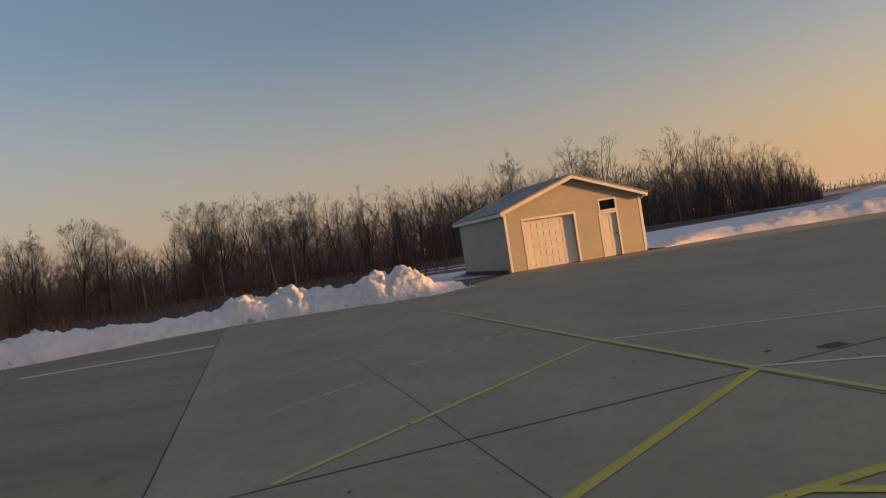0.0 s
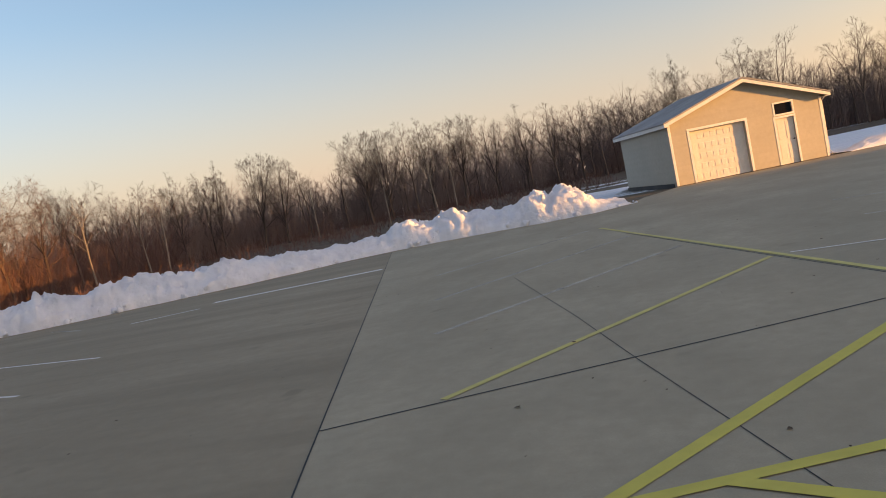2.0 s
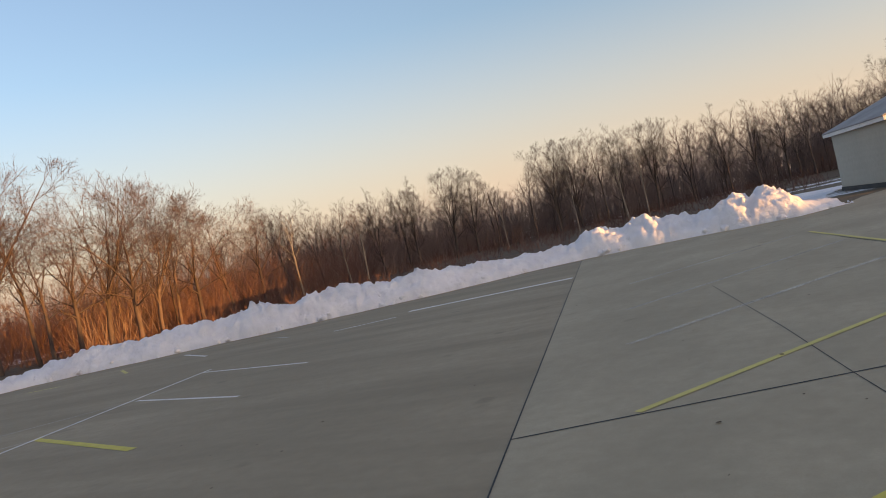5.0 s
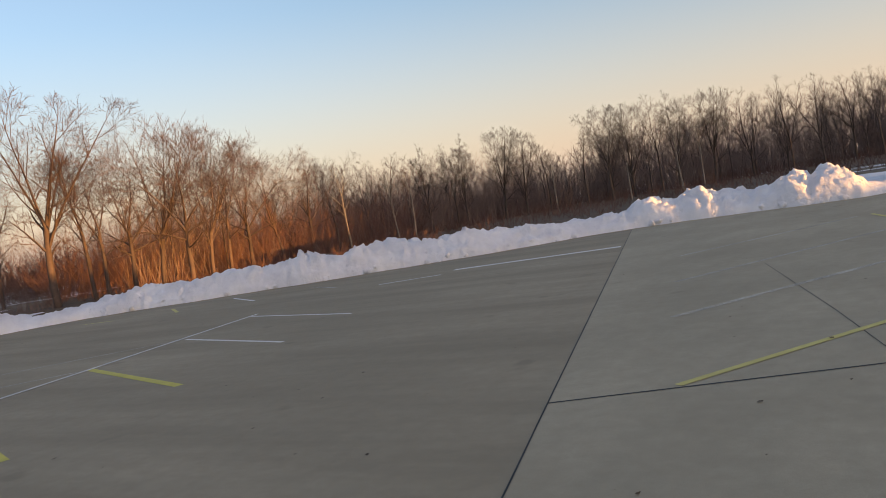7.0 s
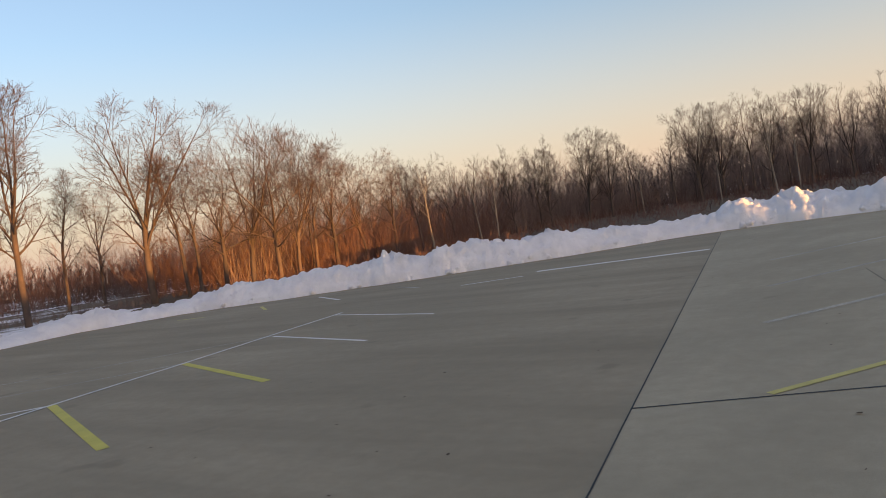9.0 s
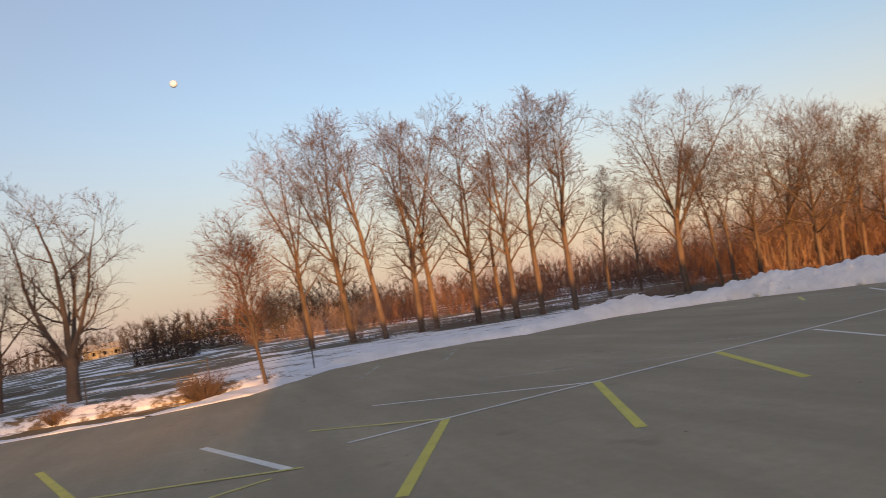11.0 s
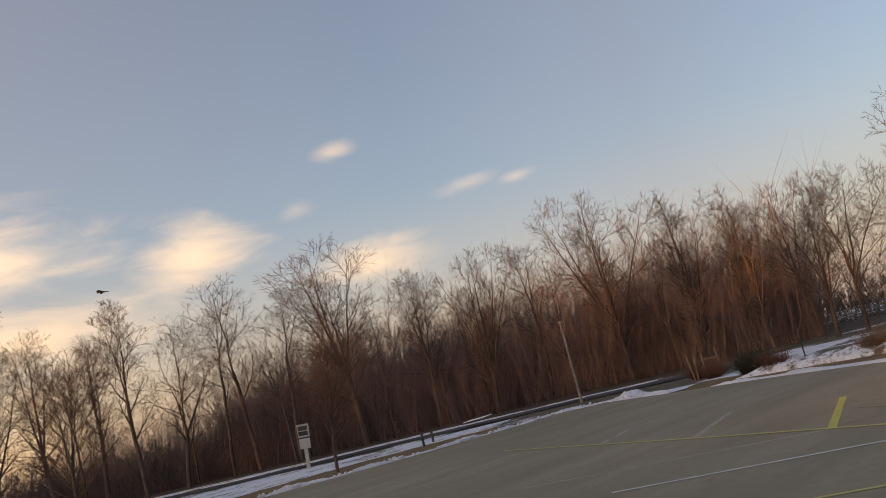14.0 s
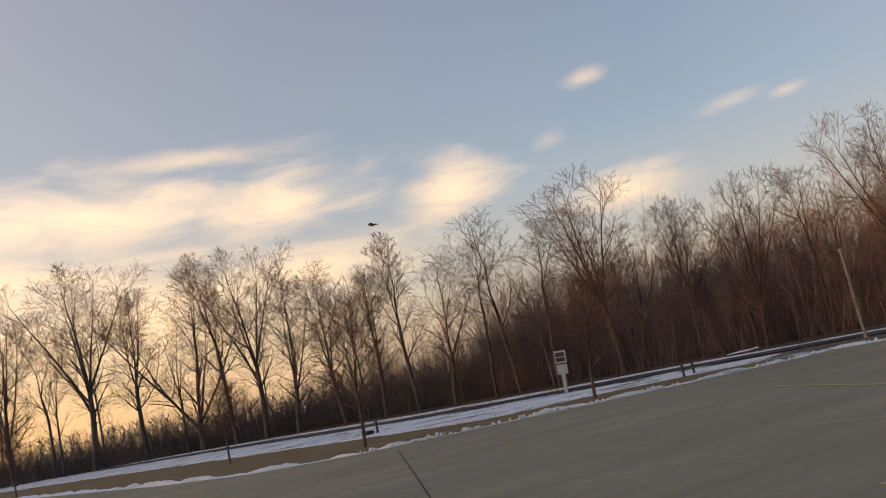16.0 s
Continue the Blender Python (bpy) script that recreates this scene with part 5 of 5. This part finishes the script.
def brush(name, points, count, height, material_, label, depth=10, seed=1, thick=0.010, lean=0.7):
    """Tangled undergrowth of thin stems along the foot of a wood."""
    r = random.Random(seed)
    V, F = [], []
    for i in range(count):
        az = r.uniform(points[0][0], points[-1][0])
        for a, b in zip(points, points[1:]):
            if a[0] <= az <= b[0]:
                t = (az - a[0]) / (b[0] - a[0])
                d = a[1] + (b[1] - a[1]) * t
                crown = a[2] + (b[2] - a[2]) * t
        d += r.uniform(-2.0, depth)
        p = polar(az, d)
        p.z = lift(p.x, p.y)
        h = min(height, crown * 0.72) * r.uniform(0.4, 1.1)
        k = min(d / 60, 1.6)
        for s in range(3):
            dr = Vector((r.uniform(-lean, lean), r.uniform(-lean, lean), 1)).normalized()
            st = limb(V, F, p + Vector((r.uniform(-.5, .5), r.uniform(-.5, .5), -0.1)), dr, h * r.uniform(0.6, 1.1), thick * k, thick * 0.4 * k + 0.003, 2, 3, r, 0.30, 0.12)
            for w in range(7):
                q, dq, rq = st[r.randint(1, len(st) - 1)]
                limb(V, F, q, (dq + Vector((r.uniform(-1.1, 1.1), r.uniform(-1.1, 1.1), r.uniform(-.2, .6)))).normalized(), h * r.uniform(0.16, 0.40), thick * 0.55 * k, 0.0, 1, 3, r, 0.1, 0.1)
    ob = new(name, mesh_from(name, V, F, material_, False))
    tagged(ob, label, "undergrowth", kind="stuff")


brush("undergrowth", FRONT, 900, 1.8, RUSSET, "brown tangled undergrowth at the foot of the woods", 14, 5, 0.017)
brush("undergrowth", [(46, 60, 9), (56, 70, 9), (66, 85, 9), (74, 92, 9), (80, 95, 9)], 1000, 5.4, RUSSET, "reddish brown brush beyond the row of trees", 34, 6, 0.014)
brush("undergrowth", NEAR_SIDE, 900, 2.4, BRUSH, "brown tangled undergrowth along the road", 14, 7, 0.017)
brush("undergrowth", [(79, 95, 9), (85, 98, 9)], 200, 4.2, BRUSH, "reddish brown brush at the field edge", 34, 36, 0.014)
brush("undergrowth", [(84, 98, 9), (89, 102, 9)], 90, 2.6, BRUSH, "low brown brush at the field edge", 30, 37, 0.014)
brush("undergrowth", [(58, 46, 9), (66, 47, 9), (74, 48, 9), (82, 50, 9)], 260, 1.0, BRUSH, "low thorny scrub between the tree trunks", 6, 8, 0.014)


brush("undergrowth", [(1, 54, 9), (6, 50, 9), (17, 46, 9), (30, 40, 9), (40, 38, 9), (52, 40, 9)], 1000, 1.0, RUSSET, "low brown brush behind the plowed snow", 60, 18, 0.018)
brush("thicket", [p for p in SIDE if p[0] > 150], 520, 5.0, TWIG, "thin bare saplings among the open trees by the road", 30, 28, 0.016, 0.35)
brush("thicket", [(146, 60, 12), (153, 62, 11), (158, 68, 9), (166, 80, 7), (176, 104, 7), (186, 128, 7)], 1500, 6.5, BRUSH, "dense brush under the roadside trees", 20, 29, 0.016, 0.5)
brush("undergrowth", [p for p in SIDE if p[0] > 150], 1000, 2.3, BRUSH, "low brown scrub among the open trees by the road", 12, 27, 0.014)
brush("undergrowth", [(33, 60, 9), (44, 52, 9), (58, 50, 9)], 900, 4.6, RUSSET, "russet brush among the gnarled trees", 26, 31, 0.012)
brush("thicket", [(21, 90, 8), (30, 76, 9), (40, 62, 9)], 420, 4.6, BRUSH, "bare saplings and brush at the lower wood edge", 30, 33, 0.022, 0.4)
brush("thicket", [(-23.5, 130, 6), (-20, 128, 12), (-10, 120, 12), (2, 110, 12)], 650, 9.0, BRUSH, "bare saplings massed behind the shed", 30, 34, 0.026, 0.35)
brush("thicket", FRONT, 2300, 8.4, BRUSH, "dense bare saplings filling the woods", 40, 15, 0.024, 0.32)
brush("thicket", [(a, d, h * 1.3) for a, d, h in NEAR_SIDE], 2400, 9.2, RED_BRUSH, "dense bare saplings filling the roadside woods", 40, 16, 0.024, 0.32)


def ridge(name, points, label, material_=None, step=0.055, thick=1.0):
    """A distant wooded rise: a ragged wall of trees seen as a band."""
    r = random.Random(9)
    V, F = [], []
    az = points[0][0]
    while az < points[-1][0]:
        for a, b in zip(points, points[1:]):
            if a[0] <= az <= b[0]:
                t = (az - a[0]) / (b[0] - a[0])
                d, h = a[1] + (b[1] - a[1]) * t, a[2] + (b[2] - a[2]) * t
        dd = d * r.uniform(0.97, 1.06)
        p = polar(az, dd)
        p.z = lift(p.x, p.y) - 0.3
        hh = h * r.uniform(0.45, 1.0)
        st = limb(V, F, p, Vector((r.uniform(-.15, .15), r.uniform(-.15, .15), 1)).normalized(), hh * 0.9, 0.00022 * d * thick, 0.00014 * d * thick, 4, 3, r, 0.2, 0.2)
        for w in range(18):
            q, dq, rq = st[r.randint(0, 4)]
            limb(V, F, q, (dq + Vector((r.uniform(-1.3, 1.3), r.uniform(-1.3, 1.3), r.uniform(-.2, .4)))).normalized(), hh * r.uniform(0.14, 0.42), 0.00022 * d * thick, 0.0, 1, 3, r, 0.1, 0.2)
        az += step
    ob = new(name, mesh_from(name, V, F, material_ or TWIG, False))
    tagged(ob, label, "woods", kind="stuff")


ridge("distant_woods", [(-100, 420, 7), (-40, 420, 7), (-28, 420, 6), (-20, 420, 6)], "distant line of woods on the horizon", step=0.12)
ridge("distant_woods", [(56, 230, 9), (70, 240, 9), (84, 250, 9), (96, 210, 7.0), (103, 230, 6.5), (112, 260, 6.5)], "distant reddish woods beyond the fields", SHADED_FAR_TWIG, 0.085, 1.5)
ridge("distant_woods", [(56, 245, 11), (70, 255, 10), (84, 265, 10), (96, 225, 8), (103, 245, 7.5), (112, 275, 7.5)], "distant reddish woods beyond the fields", SHADED_FAR_TWIG, 0.085, 1.5)
ridge("distant_woods", [(146, 200, 9), (190, 210, 9), (260, 300, 12)], "distant woods behind the road", SHADED_FAR_TWIG, step=0.085, thick=1.6)
# never in view: added to keep the low sun off parts of the place
ridge("sunset_woods", [(-150, 170, 28), (-120, 160, 29), (-98.5, 156, 29)], "unseen tall woods added to block the low sun", step=0.055, thick=3.6)
ridge("sunset_woods", [(-79, 155, 36), (-60, 172, 38), (-42, 215, 40)], "unseen tall woods added to block the low sun", step=0.05, thick=4.5)
# sparse unseen screen that lets part of the sun through
ridge("sunset_woods", [(-98.5, 156, 27), (-94.5, 155, 26)], "unseen thin woods added to filter the low sun", step=0.22, thick=2.8)
ridge("hedgerow", [(76, 130, 4), (81, 125, 8.5), (87, 120, 9.5), (90, 122, 7), (93, 124, 3)], "dark hedgerow of bare trees across the field", SHADED_FAR_TWIG, thick=1.6)
ridge("hedgerow", [(92.2, 100, 2.5), (93.4, 98, 6.5), (95.2, 96, 7.0), (96.4, 96, 3.0)], "dark clump of bare trees in the snowy field", SHADED_FAR_TWIG, 0.05, 1.8)
ridge("deep_woods", [(-24.5, 152, 2.5), (-22, 150, 7.5), (-16, 148, 11), (-5, 144, 12), (4, 136, 11.5), (18, 120, 10.5), (20, 116, 8), (28, 106, 8.5), (38, 90, 7.2), (44, 82, 5)], "dark depth of the winter woods", BRUSH, thick=1.25)
ridge("deep_woods", [(105, 82, 7), (112, 80, 10), (124, 80, 11.5), (138, 82, 11), (146, 84, 8.5), (154, 90, 6)], "dark depth of the roadside woods", BRUSH, thick=1.25)



# ---- things on the verge ----
def build_sign():
    top = new("service_post")
    top.matrix_world = pose(-21.3, -33.2, -0.03, 0, 2.5, 147)
    boxed("post", (-0.09, -0.09, -0.1, 0.09, 0.09, 1.25), SIGN, top, "white square post", bevel=0.01)
    boxed("box", (-0.26, -0.14, 0.98, 0.26, 0.14, 1.46), SIGN, top, "white lower box", bevel=0.015)
    frame_ = boxed("box", (-0.28, -0.15, 1.52, 0.28, 0.15, 2.14), SIGN, top, "white upper box with dark plates as its openings", bevel=0.015)
    # dark plates on the solid box stand for its shaded inside
    boxed("opening_plate", (-0.24, 0.147, 1.60, 0.20, 0.165, 2.05), DARK_METAL, frame_)
    boxed("opening_plate", (-0.24, -0.165, 1.60, 0.20, -0.147, 2.05), DARK_METAL, frame_)
    boxed("divider", (-0.26, 0.167, 1.80, 0.24, 0.18, 1.84), SIGN, frame_)
    boxed("divider", (-0.26, -0.18, 1.80, 0.24, -0.167, 1.84), SIGN, frame_)
    tagged(top, "white post carrying two stacked white boxes on the verge", "post box")


build_sign()
pole = new("wooden_pole")
pole.matrix_world = pose(-31.0, -23.85, -0.06, 0, 0.6, 0)
bm = bmesh.new()
tube(bm, [(0, 0, -0.2), (0, 0, 2), (0, 0, 4.0)], [0.07, 0.062, 0.05], 10)
part("shaft", bm, WOOD_POLE, pole)
boxed("cap", (-0.08, -0.08, 3.95, 0.08, 0.08, 4.04), WOOD_POLE, pole, bevel=0.02)
tagged(pole, "slim weathered wooden pole at the lot corner", "pole")


def build_stakes():
    top = new("stake_frame")
    top.matrix_world = pose(-29.3, -16.2, -0.03, 0, 0, 119)
    for x, y, h, ln in ((-0.42, 0.0, 1.1, -6), (-0.30, 0.05, 0.95, 3), (0.05, -0.02, 1.0, 0), (0.62, 0.04, 1.12, 0)):
        boxed("stake", (x - 0.03, y - 0.03, -0.1, x + 0.03, y + 0.03, h), WOOD_NEW, top, m=Matrix.Rotation(radians(ln), 4, "Y"), bevel=0.006)
    boxed("rail", (-0.02, 0.012, 0.72, 0.66, 0.035, 0.78), WOOD_NEW, top)
    boxed("rail", (0.0, 0.012, 0.25, 0.66, 0.035, 0.30), WOOD_NEW, top)
    tagged(top, "orange wooden stakes with a cross rail", "stakes")


build_stakes()


def bush(x, y, h, w, material_, label, seed, count=420, category="bush", up=0.4, thick=0.006):
    r = random.Random(seed)
    V, F = [], []
    for i in range(count):
        t = r.uniform(0, 6.28)
        rad = w * 0.5 * math.sqrt(r.random())
        d = Vector((math.cos(t) * rad / w * 1.6, math.sin(t) * rad / w * 1.6, up + r.random())).normalized()
        p = Vector((math.cos(t) * rad * 0.45, math.sin(t) * rad * 0.45, -0.05))
        st = limb(V, F, p, d, h * r.uniform(0.6, 1.1), thick, thick * 0.4, 3, 3, r, 0.16, 0.15)
        for k in range(3):
            q, dq, _ = st[r.randint(1, 3)]
            limb(V, F, q, (dq + Vector((r.uniform(-1, 1), r.uniform(-1, 1), r.uniform(-.2, .6)))).normalized(), h * r.uniform(0.12, 0.3), thick * 0.8, 0.0, 1, 3, r, 0.1, 0.1)
    ob = new("bush", mesh_from("bush", V, F, material_, False))
    ob.matrix_world = Matrix.Translation((x, y, lift(x, y) + 0.03))
    tagged(ob, label, category)


bush(-26.1, -12.6, 0.75, 1.2, EVERGREEN, "low dark evergreen bush beside the lot", 1, 600, thick=0.012)
bush(-25.3, -11.5, 0.65, 0.9, RED_TWIG, "low reddish twiggy shrub on the verge", 2, 350, thick=0.009)
bush(-24.1, -7.9, 0.72, 0.6, DRY_GRASS, "clump of dry orange ornamental grass", 3, 500, thick=0.008)
bush(-23.0, -4.7, 0.5, 0.5, DRY_GRASS, "small clump of dry brown grass", 4, 260, thick=0.008)
bush(-22.6, -0.9, 0.75, 1.1, TWIG, "dark twiggy shrub in the snow verge", 5, 380, thick=0.009)
bush(-29.0, -15.7, 0.75, 1.0, RED_TWIG, "reddish shrub between wooden stakes", 6, 350, thick=0.010)
bush(-30.5, -17.0, 0.6, 1.6, RED_TWIG, "low reddish shrub beside wooden stakes", 7, 350, thick=0.010)


def fence():
    top = new("wire_fence")
    pts = [(-30.6, -15.2), (-28.0, -11.6), (-26.6, -8.0), (-26.0, -4.4), (-25.8, -0.8), (-27.5, 2.6)]
    for x, y in pts:
        bm = bmesh.new()
        tube(bm, [(x, y, -0.25), (x, y, 1.05)], [0.025, 0.025], 6)
        part("post", bm, DARK_METAL, top)
    for z in (0.55, 0.95):
        bm = bmesh.new()
        tube(bm, [(x, y, z) for x, y in pts], [0.010] * len(pts), 4)
        part("wire", bm, DARK_METAL, top)
    tagged(top, "low wire fence on dark metal posts along the verge", "fence")


fence()
for x, y in ((-21.6, -25.0), (-23.3, -26.3)):
    ob = new("marker_post")
    ob.matrix_world = pose(x, y, -0.03)
    boxed("post", (-0.04, -0.04, -0.1, 0.04, 0.04, 0.52), DARK_METAL, ob, bevel=0.01)
    boxed("cap", (-0.05, -0.05, 0.52, 0.05, 0.05, 0.55), DARK_METAL, ob, bevel=0.01)
    tagged(ob, "short dark marker post on the snowy verge", "post", "marker posts")


for x, y in ((-12.2, -37.0),):
    ob = new("ground_box")
    ob.matrix_world = pose(x, y, -0.03, 0, 0, 25)
    boxed("body", (-0.26, -0.17, -0.05, 0.26, 0.17, 0.16), DARK_METAL, ob, bevel=0.03)
    boxed("lid", (-0.28, -0.19, 0.163, 0.28, 0.19, 0.20), DARK_METAL, ob, bevel=0.012)
    tagged(ob, "low dark utility box on the snowy grass verge", "utility box")
    ob = new("marker_post")
    ob.matrix_world = pose(x - 0.42, y + 0.25, -0.03)
    boxed("post", (-0.05, -0.05, -0.1, 0.05, 0.05, 0.66), DARK_METAL, ob, bevel=0.01)
    tagged(ob, "short dark post beside a utility box", "post", "marker posts")


def fallen_log():
    """A fallen trunk with snow lying along it, beyond the road."""
    top = new("fallen_log")
    p = polar(135.0, 47.5)
    top.matrix_world = Matrix.Translation((p.x, p.y, lift(p.x, p.y))) @ Matrix.Rotation(radians(135), 4, "Z") @ Matrix.Diagonal((0.7, 0.6, 0.55, 1))
    bm = bmesh.new()
    tube(bm, [(-1.5, 0.1, 0.12), (-0.6, 0.0, 0.16), (0.4, -0.05, 0.20), (1.3, 0.0, 0.34)], [0.10, 0.12, 0.12, 0.08], 9)
    part("trunk", bm, BARK, top)
    bm = bmesh.new()
    tube(bm, [(-1.3, 0.05, 0.24), (-0.6, 0.0, 0.29), (0.4, -0.04, 0.33), (1.2, 0.0, 0.44)], [0.04, 0.09, 0.10, 0.05], 9)
    part("snow_cover", bm, SNOW, top, "snow lying along the trunk")
    bm = bmesh.new()
    tube(bm, [(1.0, 0.0, 0.28), (1.25, 0.1, 0.55), (1.3, 0.15, 0.8)], [0.04, 0.03, 0.015], 6)
    part("branch", bm, BARK, top)
    tagged(top, "fallen tree trunk with snow on it beside the road", "log")


fallen_log()


def house(az, d, w, h, label):
    p = polar(az, d)
    top = new("house")
    top.matrix_world = Matrix.Translation((p.x, p.y, lift(p.x, p.y) - 0.2)) @ Matrix.Rotation(radians(az + 12), 4, "Z")
    boxed("wall", (-w / 2, -3, 0, w / 2, 3, h), HOUSE_WALL, top)
    bm = bmesh.new()
    v = [bm.verts.new(c) for c in ((-w / 2 - .4, -3.4, h), (w / 2 + .4, -3.4, h), (w / 2 + .4, 3.4, h), (-w / 2 - .4, 3.4, h), (-w / 2 - .4, 0, h + 1.7), (w / 2 + .4, 0, h + 1.7))]
    for f in ((0, 1, 5, 4), (2, 3, 4, 5), (0, 4, 3), (1, 2, 5), (3, 2, 1, 0)):
        bm.faces.new([v[i] for i in f])
    part("roof", bm, ROOF, top)
    for k in range(3):
        x = -w / 2 + w * (k + 0.5) / 3
        boxed("window", (x - 0.4, -3.03, 0.7, x + 0.4, -2.97, 1.6), GLASS, top)
    tagged(top, label, "house", "distant houses")


house(106.6, 230, 8, 2.0, "distant pale house among trees")
house(98.3, 220, 8, 2.0, "distant pale house across the field")
house(92.6, 240, 8, 2.0, "distant pale house at the field edge")


# ---- plain blocks added outside the view to cast shade over the lot ----
def shade_blocks():
    top = new("shade_blocks")
    # heights chosen to set where the shade ends on lot and snow bank
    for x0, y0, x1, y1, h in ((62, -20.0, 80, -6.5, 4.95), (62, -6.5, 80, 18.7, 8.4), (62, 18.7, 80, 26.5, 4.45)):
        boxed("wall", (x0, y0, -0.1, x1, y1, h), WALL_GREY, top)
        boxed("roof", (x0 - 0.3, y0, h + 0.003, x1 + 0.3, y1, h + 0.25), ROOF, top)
    tagged(top, "unseen plain grey blocks added to shade the lot", "building", kind="structure")


shade_blocks()


# ---- moon and model jet ----
bm = bmesh.new()
bmesh.ops.create_icosphere(bm, subdivisions=3, radius=16)
moon = part("moon", bm, MOON)
mp = polar(91.4, 3500 * math.cos(radians(17.9)), 3500 * math.sin(radians(17.9)))
moon.matrix_world = Matrix.Translation(mp)
tagged(moon, "pale full moon in the evening sky", "moon", kind="structure")


def model_jet():
    top = new("model_jet")
    p = polar(158.6, 74 * math.cos(radians(12.5)), EYE + 74 * math.sin(radians(12.5)))
    top.matrix_world = Matrix.Translation(p) @ Matrix.Diagonal((0.75, 0.75, 0.75, 1)) @ Euler((radians(-14), radians(6), radians(150))).to_matrix().to_4x4()
    bm = bmesh.new()
    tube(bm, [(-0.62, 0, 0), (-0.4, 0, 0.02), (0, 0, 0.03), (0.4, 0, 0.0), (0.7, 0, -0.02)], [0.05, 0.09, 0.10, 0.06, 0.01], 10)
    part("fuselage", bm, JET, top)
    for s in (-1, 1):
        bm = bmesh.new()
        pts = [(0.15, 0.06 * s), (-0.35, 0.06 * s), (-0.38, 0.52 * s), (-0.22, 0.52 * s)]
        a = [bm.verts.new((x, y, 0.02)) for x, y in pts]
        b = [bm.verts.new((x, y, 0.0)) for x, y in pts]
        bm.faces.new(a)
        bm.faces.new(b[::-1])
        for i in range(4):
            bm.faces.new((a[i], b[i], b[(i + 1) % 4], a[(i + 1) % 4]))
        bmesh.ops.recalc_face_normals(bm, faces=bm.faces[:])
        part("wing", bm, JET, top)
        boxed("tail_fin", (-0.60, 0.08 * s - 0.008, 0.05, -0.40, 0.08 * s + 0.008, 0.24), JET, top)
        y0, y1 = sorted((0.06 * s, 0.28 * s))
        boxed("tailplane", (-0.66, y0, 0.0, -0.48, y1, 0.015), JET, top)
    tagged(top, "small dark radio-controlled model jet in flight", "model jet")


model_jet()


# ---- litter on the pavement ----
def litter_bits():
    r = random.Random(12)
    V, F = [], []
    for i in range(240):
        az, d = r.uniform(-30, 175), 3.5 + 22 * r.random() ** 1.6
        p = polar(az, d)
        n0 = len(V)
        t, w = r.uniform(0, 6.28), r.uniform(0.006, 0.02)
        for k in range(5):
            a = t + 6.28 * k / 5
            rad = w * r.uniform(0.5, 1.3) * (1.6 if k == 0 else 1)
            V.append((p.x + math.cos(a) * rad, p.y + math.sin(a) * rad, 0.008 + r.uniform(0, 0.006)))
        V.append((p.x, p.y, 0.012))
        F += [(n0 + k, n0 + (k + 1) % 5, n0 + 5) for k in range(5)]
    ob = new("leaf_bits", mesh_from("leaf_bits", V, F, LITTER, False))
    tagged(ob, "scattered dry leaf bits on the pavement", "leaves", kind="stuff")


litter_bits()
